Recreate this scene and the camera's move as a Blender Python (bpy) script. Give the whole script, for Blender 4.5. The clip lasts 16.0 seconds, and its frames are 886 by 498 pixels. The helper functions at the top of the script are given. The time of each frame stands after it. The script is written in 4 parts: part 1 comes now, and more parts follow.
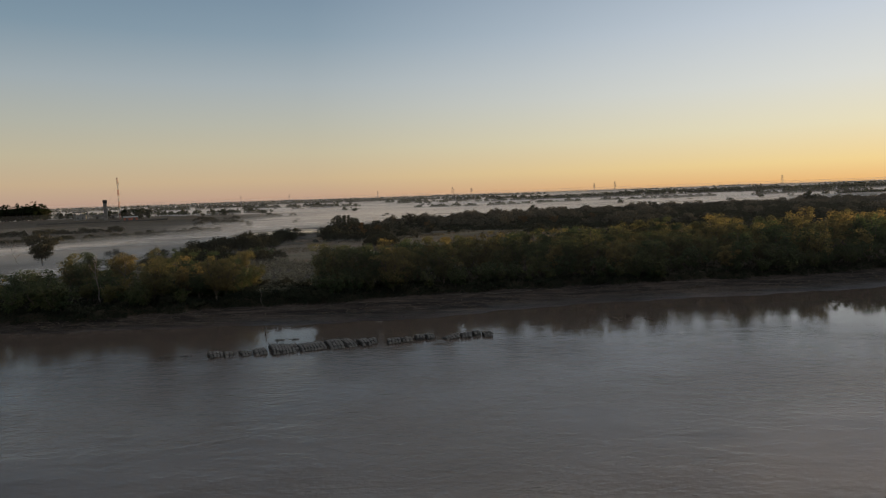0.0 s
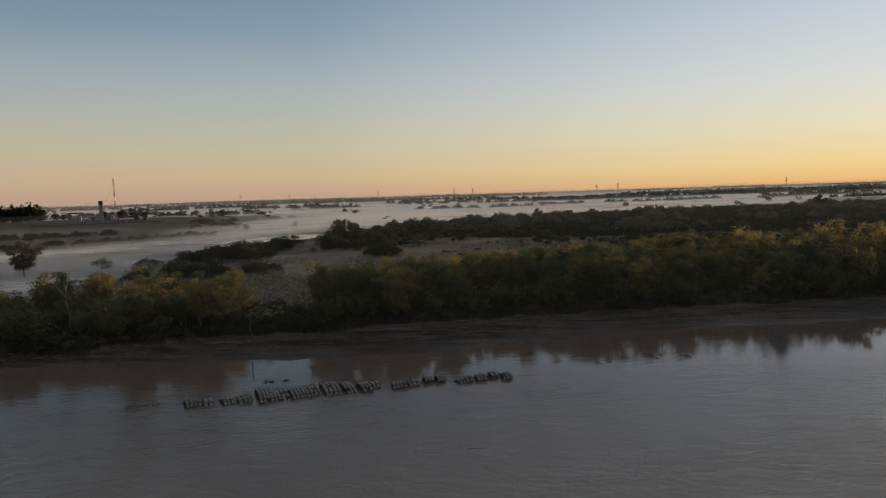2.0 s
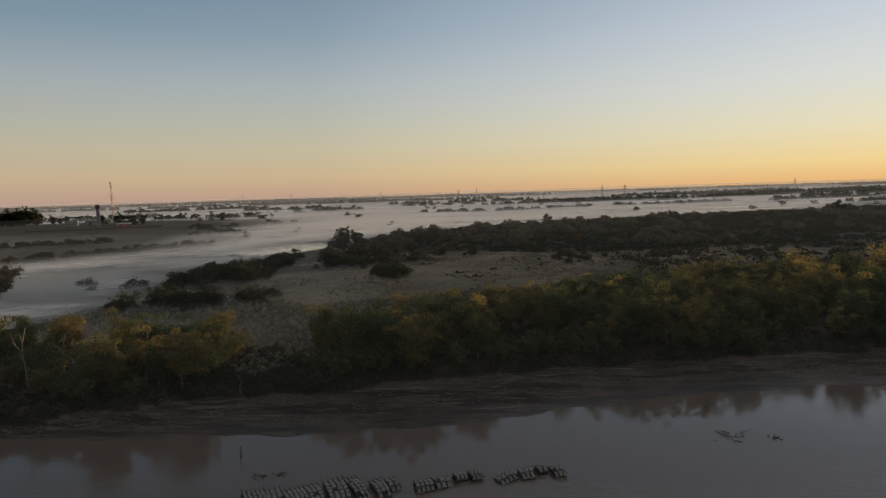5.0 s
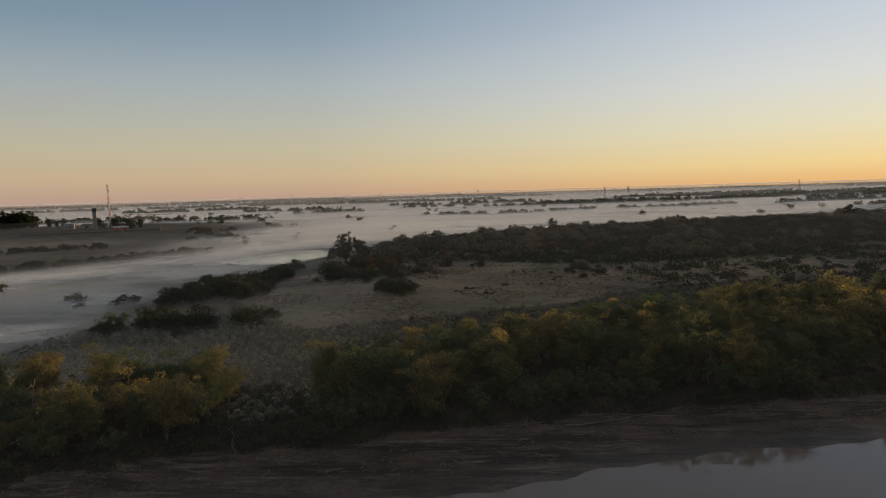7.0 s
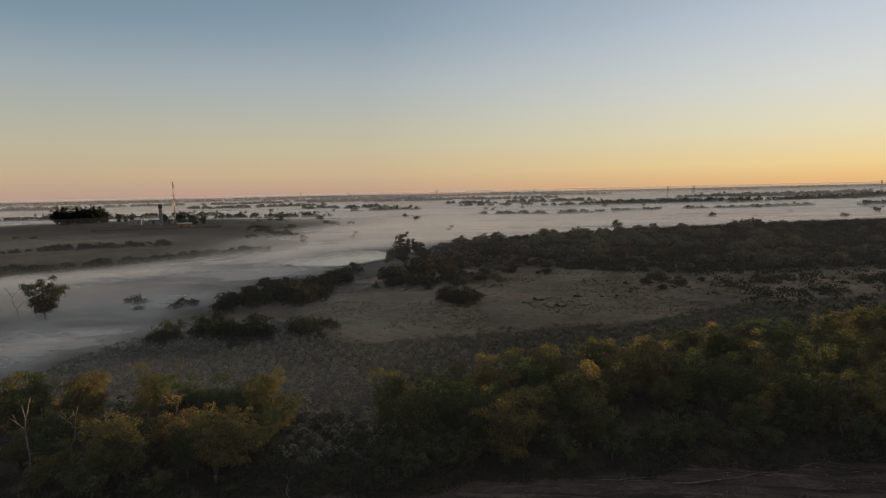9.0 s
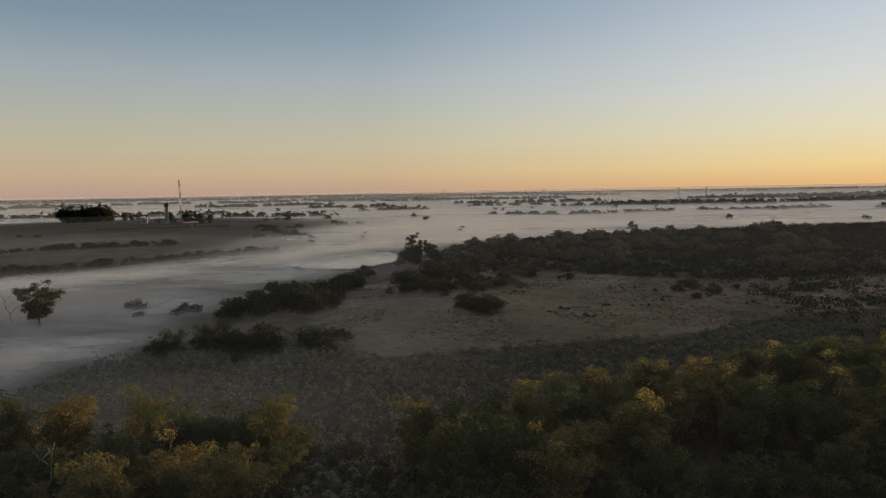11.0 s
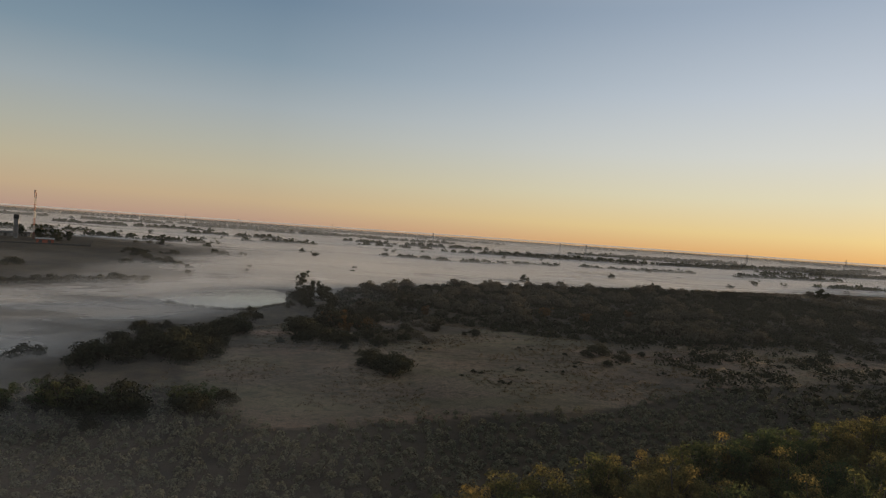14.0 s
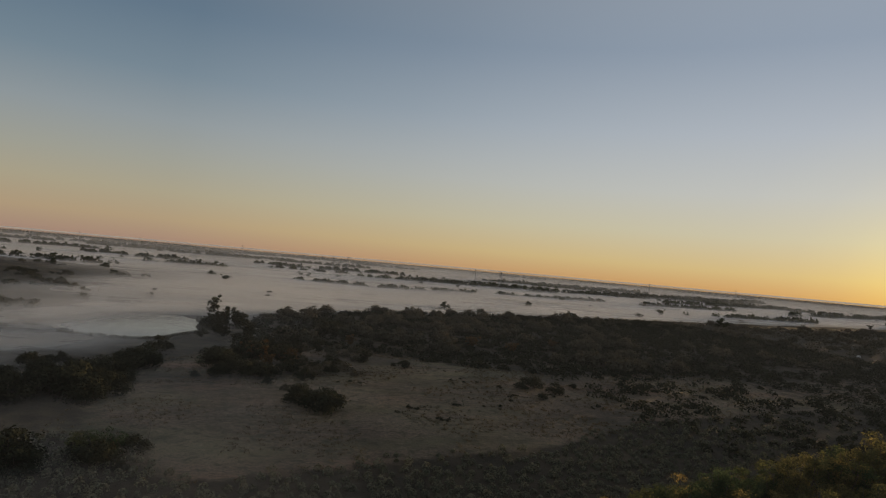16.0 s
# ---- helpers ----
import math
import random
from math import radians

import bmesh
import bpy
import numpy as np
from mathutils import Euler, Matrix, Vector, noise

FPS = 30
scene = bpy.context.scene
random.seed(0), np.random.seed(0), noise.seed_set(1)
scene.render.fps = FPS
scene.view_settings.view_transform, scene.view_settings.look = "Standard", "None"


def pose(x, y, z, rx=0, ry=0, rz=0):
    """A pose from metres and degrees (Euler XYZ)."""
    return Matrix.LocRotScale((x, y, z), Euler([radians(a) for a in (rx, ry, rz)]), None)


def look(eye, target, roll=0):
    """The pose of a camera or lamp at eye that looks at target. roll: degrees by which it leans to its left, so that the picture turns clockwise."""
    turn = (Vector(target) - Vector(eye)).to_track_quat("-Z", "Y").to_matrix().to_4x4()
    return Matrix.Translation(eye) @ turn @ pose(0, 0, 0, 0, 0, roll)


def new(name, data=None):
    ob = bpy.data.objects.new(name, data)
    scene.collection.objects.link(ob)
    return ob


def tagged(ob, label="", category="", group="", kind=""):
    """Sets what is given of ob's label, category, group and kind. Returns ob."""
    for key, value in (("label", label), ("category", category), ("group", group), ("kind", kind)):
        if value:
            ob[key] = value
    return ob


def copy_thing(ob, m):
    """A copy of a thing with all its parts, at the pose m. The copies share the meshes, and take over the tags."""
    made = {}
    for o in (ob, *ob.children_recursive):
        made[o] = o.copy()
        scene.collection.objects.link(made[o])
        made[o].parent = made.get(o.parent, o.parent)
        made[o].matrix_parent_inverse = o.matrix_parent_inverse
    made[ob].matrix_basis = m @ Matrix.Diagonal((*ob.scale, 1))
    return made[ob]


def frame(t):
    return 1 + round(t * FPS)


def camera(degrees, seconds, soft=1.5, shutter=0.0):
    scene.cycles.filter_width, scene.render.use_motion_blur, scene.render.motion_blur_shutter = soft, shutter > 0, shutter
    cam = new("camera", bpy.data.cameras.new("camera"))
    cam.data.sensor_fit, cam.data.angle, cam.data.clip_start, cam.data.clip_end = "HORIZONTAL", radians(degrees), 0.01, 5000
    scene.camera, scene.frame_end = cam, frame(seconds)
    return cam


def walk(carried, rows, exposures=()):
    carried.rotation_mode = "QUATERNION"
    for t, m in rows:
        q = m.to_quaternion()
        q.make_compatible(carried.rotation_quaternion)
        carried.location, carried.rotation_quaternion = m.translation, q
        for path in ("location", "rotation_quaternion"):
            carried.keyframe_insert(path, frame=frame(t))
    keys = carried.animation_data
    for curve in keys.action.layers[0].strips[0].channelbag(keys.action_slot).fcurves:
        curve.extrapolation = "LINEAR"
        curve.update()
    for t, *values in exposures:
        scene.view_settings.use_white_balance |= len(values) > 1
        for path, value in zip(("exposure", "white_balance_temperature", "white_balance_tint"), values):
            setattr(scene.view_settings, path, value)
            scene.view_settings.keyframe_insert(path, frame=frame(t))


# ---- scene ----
cam = camera(71.5, 16.0, soft=1.12)
PATH = [
    (0, (-0.215, -0.11, 20.851), (-0.231, 1.882, 20.67), -2.0),
    (0.5, (-0.523, 2.626, 21.178), (-0.539, 4.618, 20.997), -1.9),
    (1, (-0.951, 5.665, 22.026), (-0.967, 7.657, 21.844), -1.8),
    (1.5, (-1.314, 8.661, 22.841), (-1.33, 10.652, 22.659), -1.8),
    (2, (-1.73, 11.541, 23.698), (-1.747, 13.533, 23.515), -1.8),
    (2.5, (-2.252, 14.365, 24.524), (-2.271, 16.356, 24.339), -1.7),
    (3, (-2.8, 17.254, 25.302), (-2.82, 19.245, 25.117), -1.7),
    (3.5, (-3.435, 20.111, 26.118), (-3.456, 22.102, 25.933), -1.7),
    (4, (-3.965, 22.763, 27.028), (-3.988, 24.754, 26.842), -1.8),
    (6.5, (-6.91, 36.107, 31.343), (-6.935, 38.099, 31.156), -1.7),
    (7, (-7.497, 38.598, 32.253), (-7.521, 40.589, 32.065), -1.7),
    (7.5, (-8.112, 41.143, 33.111), (-8.145, 43.134, 32.922), -1.7),
    (8, (-9.346, 44.243, 33.847), (-9.514, 46.227, 33.655), -2.2),
    (8.5, (-10.019, 46.779, 34.09), (-10.199, 48.762, 33.899), -1.4),
    (9, (-11.151, 49.46, 34.038), (-11.35, 51.441, 33.846), -1.3),
    (11.5, (-16.621, 62.787, 34.304), (-16.854, 64.765, 34.111), -0.8),
    (12, (-17.669, 65.632, 34.378), (-17.939, 67.606, 34.199), -0.1),
    (12.5, (-18.879, 68.111, 34.59), (-19.187, 70.08, 34.429), 0.8),
    (13, (-20.06, 70.586, 34.685), (-20.41, 72.55, 34.545), 1.9),
    (13.5, (-21.363, 72.81, 34.976), (-21.606, 74.792, 34.869), 3.0),
    (14, (-22.849, 74.005, 35.71), (-22.698, 75.999, 35.656), 4.0),
    (14.5, (-24.071, 75.315, 35.669), (-23.49, 77.229, 35.68), 4.2),
    (15, (-24.516, 76.763, 36.141), (-23.785, 78.624, 36.186), 4.1),
    (15.5, (-26.005, 78.749, 36.172), (-25.365, 80.643, 36.235), 4.6),
    (16, (-27.55, 80.75, 36.14), (-27.13, 82.704, 36.188), 5.2),
]
walk(cam, [(t, look(eye, target, roll)) for t, eye, target, roll in PATH],
     [(0, 0.07), (12.0, 0.07), (13.5, 0.04), (14, -0.04), (14.5, -0.22), (15.0, -0.4), (15.5, -0.42), (16.0, -0.38)])

# ---- sun, sky and exposure ----
SUN_AZ, SUN_EL = radians(52.8), radians(0.95)
SUN_DIR = Vector((math.sin(SUN_AZ) * math.cos(SUN_EL), math.cos(SUN_AZ) * math.cos(SUN_EL), math.sin(SUN_EL)))
sun_data = bpy.data.lights.new("sun", "SUN")
sun_data.energy, sun_data.angle, sun_data.color = 8.0, radians(4.0), (1.0, 0.66, 0.32)
sun = new("sun", sun_data)
sun.matrix_world = look(SUN_DIR * 200, (0, 0, 0))

world = bpy.data.worlds.new("dawn_sky")
scene.world = world
world.use_nodes = True
wt = world.node_tree
wt.nodes.clear()
w_out = wt.nodes.new("ShaderNodeOutputWorld")
w_sky = wt.nodes.new("ShaderNodeTexSky")
w_sky.sky_type, w_sky.sun_disc = "NISHITA", False
w_sky.sun_elevation, w_sky.sun_rotation = SUN_EL, SUN_AZ
w_sky.air_density, w_sky.dust_density, w_sky.ozone_density = 1.0, 1.0, 2.0
w_bg = wt.nodes.new("ShaderNodeBackground")
w_bg.inputs["Strength"].default_value = 0.1
wt.links.new(w_sky.outputs[0], w_bg.inputs["Color"])
w_dir = wt.nodes.new("ShaderNodeTexCoord").outputs["Generated"]
w_sep = wt.nodes.new("ShaderNodeSeparateXYZ")
wt.links.new(w_dir, w_sep.inputs[0])


def sky_ramp(fac, scale, stops):
    """A smooth run of sky colours over fac / scale."""
    n = wt.nodes.new("ShaderNodeMath")
    n.operation = "DIVIDE"
    n.inputs[1].default_value = scale
    wt.links.new(fac, n.inputs[0])
    r = wt.nodes.new("ShaderNodeValToRGB")
    r.color_ramp.interpolation = "EASE" if len(stops) < 4 else "LINEAR"
    els = r.color_ramp.elements
    while len(els) < len(stops):
        els.new(0.5)
    for e, (p, c) in zip(els, stops):
        e.position, e.color = p / scale, (*c, 1.0)
    wt.links.new(n.outputs[0], r.inputs["Fac"])
    return r.outputs["Color"]


def deg(a):
    return math.sin(radians(a))


# dawn colours by height above the horizon: away from the sun, and towards it
away = sky_ramp(w_sep.outputs["Z"], 1.0, [(0.0, (0.45, 0.305, 0.24)), (deg(1.7), (0.515, 0.385, 0.25)), (deg(4), (0.48, 0.425, 0.30)), (deg(6.5), (0.41, 0.412, 0.35)),
                                          (deg(10), (0.32, 0.37, 0.395)), (deg(14), (0.195, 0.275, 0.34)), (deg(19), (0.125, 0.20, 0.28)), (deg(32), (0.115, 0.14, 0.17)), (deg(50), (0.30, 0.31, 0.33)), (1.0, (0.45, 0.45, 0.45))])
towards = sky_ramp(w_sep.outputs["Z"], 1.0, [(0.0, (0.78, 0.46, 0.18)), (deg(1.5), (0.82, 0.62, 0.28)), (deg(4.5), (0.75, 0.69, 0.49)), (deg(8), (0.67, 0.68, 0.64)),
                                             (deg(13), (0.55, 0.60, 0.66)), (deg(20), (0.38, 0.45, 0.55)), (deg(34), (0.46, 0.50, 0.56)), (deg(50), (0.42, 0.44, 0.47)), (1.0, (0.45, 0.45, 0.45))])
w_dot = wt.nodes.new("ShaderNodeVectorMath")
w_dot.operation = "DOT_PRODUCT"
w_dot.inputs[1].default_value = SUN_DIR
wt.links.new(w_dir, w_dot.inputs[0])
near_sun = sky_ramp(w_dot.outputs["Value"], 1.0, [(0.0, (0, 0, 0)), (0.42, (0.13, 0.13, 0.13)), (0.70, (0.5, 0.5, 0.5)), (0.98, (1, 1, 1))])
w_mix = wt.nodes.new("ShaderNodeMix")
w_mix.data_type = "RGBA"
for k, link in enumerate((near_sun, away, towards)):
    wt.links.new(link, w_mix.inputs[(0, 6, 7)[k]])
# the sun's disc and the glare of the haze round it
w_acos = wt.nodes.new("ShaderNodeMath")
w_acos.operation = "ARCCOSINE"
wt.links.new(w_dot.outputs["Value"], w_acos.inputs[0])
glare = sky_ramp(w_acos.outputs[0], radians(16), [(radians(a), (k, k * g, k * b)) for a, k, g, b in ((0, 1, 0.95, 0.75), (0.6, 1, 0.95, 0.7), (1.0, 0.42, 0.93, 0.5), (1.6, 0.18, 0.92, 0.25), (2.3, 0.085, 0.9, 0.06), (3.3, 0.04, 0.88, 0), (5.0, 0.02, 0.8, 0), (8, 0.009, 0.8, 0), (11, 0.003, 0.8, 0), (16, 0, 0.8, 0))])
w_add = wt.nodes.new("ShaderNodeMix")
w_add.data_type, w_add.blend_type, w_add.clamp_result = "RGBA", "ADD", False
w_add.inputs[0].default_value = 1.0
w_up = wt.nodes.new("ShaderNodeVectorMath")
w_up.operation = "SCALE"
w_up.inputs["Scale"].default_value = 9.0
wt.links.new(glare, w_up.inputs[0])
wt.links.new(w_mix.outputs[2], w_add.inputs[6]), wt.links.new(w_up.outputs[0], w_add.inputs[7])
w_dawn = wt.nodes.new("ShaderNodeBackground")
w_dawn.inputs["Strength"].default_value = 1.08
wt.links.new(w_add.outputs[2], w_dawn.inputs["Color"])
w_both = wt.nodes.new("ShaderNodeMixShader")
w_both.inputs[0].default_value = 0.93
wt.links.new(w_bg.outputs[0], w_both.inputs[1]), wt.links.new(w_dawn.outputs[0], w_both.inputs[2]), wt.links.new(w_both.outputs[0], w_out.inputs[0])
scene.cycles.transparent_max_bounces = 24


# ---- materials ----
def material(name, rough=0.9, spec=0.3):
    m = bpy.data.materials.new(name)
    m.use_nodes = True
    nt = m.node_tree
    b = nt.nodes["Principled BSDF"]
    b.inputs["Roughness"].default_value = rough
    b.inputs["Specular IOR Level"].default_value = spec
    return m, nt, b


def node(nt, kind, **values):
    n = nt.nodes.new(kind)
    for key, value in values.items():
        n.inputs[key.replace("_", " ")].default_value = value
    return n


def position(nt):
    return nt.nodes.new("ShaderNodeNewGeometry").outputs["Position"]


def noise_of(nt, vec, scale, detail=3.0, rough=0.55):
    n = node(nt, "ShaderNodeTexNoise", Scale=scale, Detail=detail, Roughness=rough)
    if vec is not None:
        nt.links.new(vec, n.inputs["Vector"])
    return n.outputs["Fac"]


def ramp(nt, fac, *stops):
    r = nt.nodes.new("ShaderNodeValToRGB")
    els = r.color_ramp.elements
    while len(els) < len(stops):
        els.new(0.5)
    for e, (p, c) in zip(els, stops):
        e.position, e.color = p, (*c, 1.0)
    nt.links.new(fac, r.inputs["Fac"])
    return r.outputs["Color"]


def mix(nt, fac, a, b):
    n = nt.nodes.new("ShaderNodeMix")
    n.data_type = "RGBA"
    for sock, v in ((n.inputs[0], fac), (n.inputs[6], a), (n.inputs[7], b)):
        if isinstance(v, (int, float)):
            sock.default_value = v
        elif isinstance(v, tuple):
            sock.default_value = (*v, 1.0)
        else:
            nt.links.new(v, sock)
    return n.outputs[2]


def maths(nt, op, a, b=0.0):
    n = nt.nodes.new("ShaderNodeMath")
    n.operation = op
    for sock, v in zip(n.inputs, (a, b)):
        if isinstance(v, (int, float)):
            sock.default_value = v
        else:
            nt.links.new(v, sock)
    return n.outputs[0]


def bump(nt, height, strength, distance, b):
    n = node(nt, "ShaderNodeBump", Strength=strength, Distance=distance)
    nt.links.new(height, n.inputs["Height"])
    nt.links.new(n.outputs[0], b.inputs["Normal"])


def rough_surface(name, dark, light, scale, rough=0.9, fine=8.0, relief=0.3):
    """A plain weathered surface: two colours, blotched at one scale and grained at a finer one."""
    m, nt, b = material(name, rough)
    co = nt.nodes.new("ShaderNodeTexCoord").outputs["Object"]
    big, small = noise_of(nt, co, scale, 4), noise_of(nt, co, scale * fine, 3)
    col = ramp(nt, big, (0.3, dark), (0.7, light))
    grey = ramp(nt, small, (0.25, (0.6, 0.6, 0.6)), (0.75, (1.2, 1.2, 1.2)))
    mul = nt.nodes.new("ShaderNodeMix")
    mul.data_type, mul.blend_type = "RGBA", "MULTIPLY"
    mul.inputs[0].default_value = 1.0
    nt.links.new(col, mul.inputs[6]), nt.links.new(grey, mul.inputs[7])
    nt.links.new(mul.outputs[2], b.inputs["Base Color"])
    bump(nt, small, relief, 0.05, b)
    return m


def foliage(name, green, yellow, share, through_light=0.35, vary=0.5):
    """Leaves: each plant and each leaf takes its own tint between green and yellow; light also passes through them."""
    m = bpy.data.materials.new(name)
    m.use_nodes = True
    nt = m.node_tree
    nt.nodes.clear()
    out = nt.nodes.new("ShaderNodeOutputMaterial")
    plant = nt.nodes.new("ShaderNodeObjectInfo").outputs["Random"]
    leaf = nt.nodes.new("ShaderNodeNewGeometry").outputs["Random Per Island"]
    patch = noise_of(nt, position(nt), 0.35, 2)
    f = maths(nt, "ADD", maths(nt, "MULTIPLY", plant, vary), maths(nt, "MULTIPLY", patch, 0.55))
    f = maths(nt, "ADD", f, maths(nt, "MULTIPLY", leaf, 0.2))
    col = ramp(nt, maths(nt, "ADD", f, share - 0.65), (0.0, green), (0.55, tuple((a + b) / 2 for a, b in zip(green, yellow))), (0.95, yellow))
    tint = ramp(nt, leaf, (0.0, (0.76, 0.76, 0.76)), (1.0, (1.16, 1.16, 1.16)))
    mul = nt.nodes.new("ShaderNodeMix")
    mul.data_type, mul.blend_type = "RGBA", "MULTIPLY"
    mul.inputs[0].default_value = 1.0
    nt.links.new(col, mul.inputs[6]), nt.links.new(tint, mul.inputs[7])
    d, tr = nt.nodes.new("ShaderNodeBsdfDiffuse"), nt.nodes.new("ShaderNodeBsdfTranslucent")
    nt.links.new(mul.outputs[2], d.inputs["Color"]), nt.links.new(mul.outputs[2], tr.inputs["Color"])
    ms = nt.nodes.new("ShaderNodeMixShader")
    ms.inputs[0].default_value = through_light
    nt.links.new(d.outputs[0], ms.inputs[1]), nt.links.new(tr.outputs[0], ms.inputs[2]), nt.links.new(ms.outputs[0], out.inputs[0])
    return m


def attribute(nt, name):
    n = nt.nodes.new("ShaderNodeAttribute")
    n.attribute_name = name
    return n.outputs["Fac"]


def ground_material():
    m, nt, b = material("earth", 0.95, 0.2)
    p = position(nt)
    big, mid, small = noise_of(nt, p, 0.03, 4), noise_of(nt, p, 0.22, 4), noise_of(nt, p, 1.7, 5, 0.65)
    drawn = nt.nodes.new("ShaderNodeMapping")
    drawn.inputs["Scale"].default_value = (0.35, 1.0, 1.0)
    nt.links.new(p, drawn.inputs["Vector"])
    sward = noise_of(nt, drawn.outputs[0], 0.09, 9, 0.75)
    scrub = ramp(nt, mid, (0.3, (0.022, 0.020, 0.014)), (0.7, (0.060, 0.048, 0.032)))
    grass = ramp(nt, small, (0.3, (0.062, 0.053, 0.040)), (0.7, (0.185, 0.140, 0.102)))
    tone = noise_of(nt, drawn.outputs[0], 0.05, 5, 0.6)
    grass = mix(nt, ramp(nt, tone, (0.50, (0, 0, 0)), (0.62, (0.75, 0.75, 0.75))), grass, (0.098, 0.094, 0.056))
    grass = mix(nt, ramp(nt, tone, (0.36, (0.7, 0.7, 0.7)), (0.46, (0, 0, 0))), grass, (0.185, 0.118, 0.085))
    grass = mix(nt, ramp(nt, sward, (0.50, (0, 0, 0)), (0.62, (0.8, 0.8, 0.8))), grass, (0.060, 0.055, 0.038))
    blotch = noise_of(nt, p, 0.45, 8, 0.75)
    grass = mix(nt, ramp(nt, blotch, (0.52, (0, 0, 0)), (0.60, (0.8, 0.8, 0.8))), grass, (0.052, 0.050, 0.032))
    grass = mix(nt, ramp(nt, blotch, (0.34, (0.45, 0.45, 0.45)), (0.42, (0, 0, 0))), grass, (0.23, 0.175, 0.13))
    mud = ramp(nt, mid, (0.3, (0.034, 0.027, 0.023)), (0.7, (0.084, 0.065, 0.054)))
    mud = mix(nt, ramp(nt, small, (0.45, (0, 0, 0)), (0.65, (0.7, 0.7, 0.7))), mud, (0.028, 0.023, 0.020))
    tide = nt.nodes.new("ShaderNodeMapping")
    tide.inputs["Scale"].default_value, tide.inputs["Rotation"].default_value = (0.10, 1.0, 1.0), (0, 0, radians(-11))
    nt.links.new(p, tide.inputs["Vector"])
    wash, strand = noise_of(nt, tide.outputs[0], 0.5, 9, 0.75), noise_of(nt, tide.outputs[0], 1.4, 6, 0.7)
    mud = mix(nt, ramp(nt, wash, (0.47, (0, 0, 0)), (0.56, (0.92, 0.92, 0.92))), mud, (0.015, 0.013, 0.012))
    mud = mix(nt, ramp(nt, strand, (0.56, (0, 0, 0)), (0.64, (0.6, 0.6, 0.6))), mud, (0.135, 0.108, 0.088))
    f = maths(nt, "ADD", attribute(nt, "grass"), maths(nt, "MULTIPLY", maths(nt, "SUBTRACT", mid, 0.5), 1.2))
    f = maths(nt, "MULTIPLY", ramp(nt, f, (0.35, (0, 0, 0)), (0.7, (1, 1, 1))), 1.0)
    col = mix(nt, f, scrub, grass)
    g = maths(nt, "ADD", attribute(nt, "mud"), maths(nt, "MULTIPLY", maths(nt, "SUBTRACT", small, 0.5), 0.5))
    col = mix(nt, ramp(nt, g, (0.4, (0, 0, 0)), (0.6, (1, 1, 1))), col, mud)
    shade = ramp(nt, big, (0.35, (0.65, 0.65, 0.65)), (0.65, (1.3, 1.25, 1.2)))
    mul = nt.nodes.new("ShaderNodeMix")
    mul.data_type, mul.blend_type = "RGBA", "MULTIPLY"
    mul.inputs[0].default_value = 1.0
    nt.links.new(col, mul.inputs[6]), nt.links.new(shade, mul.inputs[7])
    nt.links.new(mul.outputs[2], b.inputs["Base Color"])
    # wet, smooth mud along the water's edge
    wet = nt.nodes.new("ShaderNodeMapRange")
    sep = nt.nodes.new("ShaderNodeSeparateXYZ")
    nt.links.new(p, sep.inputs[0])
    nt.links.new(maths(nt, "ADD", sep.outputs["Z"], maths(nt, "MULTIPLY", mid, 0.4)), wet.inputs["Value"])
    for key, value in (("From Min", 0.1), ("From Max", 0.9), ("To Min", 0.3), ("To Max", 0.95)):
        wet.inputs[key].default_value = value
    nt.links.new(wet.outputs[0], b.inputs["Roughness"])
    bump(nt, small, 0.7, 0.25, b)
    return m


def water_material(name, ripple, scale):
    m, nt, b = material(name, 0.04, 0.5)
    b.inputs["Base Color"].default_value = (0.104, 0.079, 0.064, 1)
    b.inputs["IOR"].default_value = 1.33
    p = position(nt)
    mp = nt.nodes.new("ShaderNodeMapping")
    mp.inputs["Rotation"].default_value = (0, 0, radians(10))
    mp.inputs["Scale"].default_value = (0.55, 1.0, 1.0)
    nt.links.new(p, mp.inputs["Vector"])
    small, mid = noise_of(nt, mp.outputs[0], scale, 3, 0.6), noise_of(nt, mp.outputs[0], scale * 0.22, 2)
    calm = ramp(nt, noise_of(nt, p, 0.035, 3), (0.38, (0.25, 0.25, 0.25)), (0.62, (1, 1, 1)))
    h = maths(nt, "ADD", small, maths(nt, "MULTIPLY", mid, 1.5))
    n = node(nt, "ShaderNodeBump", Distance=0.1)
    nt.links.new(h, n.inputs["Height"])
    sep = nt.nodes.new("ShaderNodeSeparateXYZ")
    nt.links.new(p, sep.inputs[0])
    lee = nt.nodes.new("ShaderNodeMapRange")  # the water lies calmer in the shelter of the bank
    for key, value in (("From Min", 60.0), ("From Max", 92.0), ("To Min", ripple), ("To Max", ripple * 0.09)):
        lee.inputs[key].default_value = value
    nt.links.new(sep.outputs["Y"], lee.inputs["Value"])
    nt.links.new(maths(nt, "MULTIPLY", calm, lee.outputs[0]), n.inputs["Strength"])
    nt.links.new(n.outputs[0], b.inputs["Normal"])
    return m


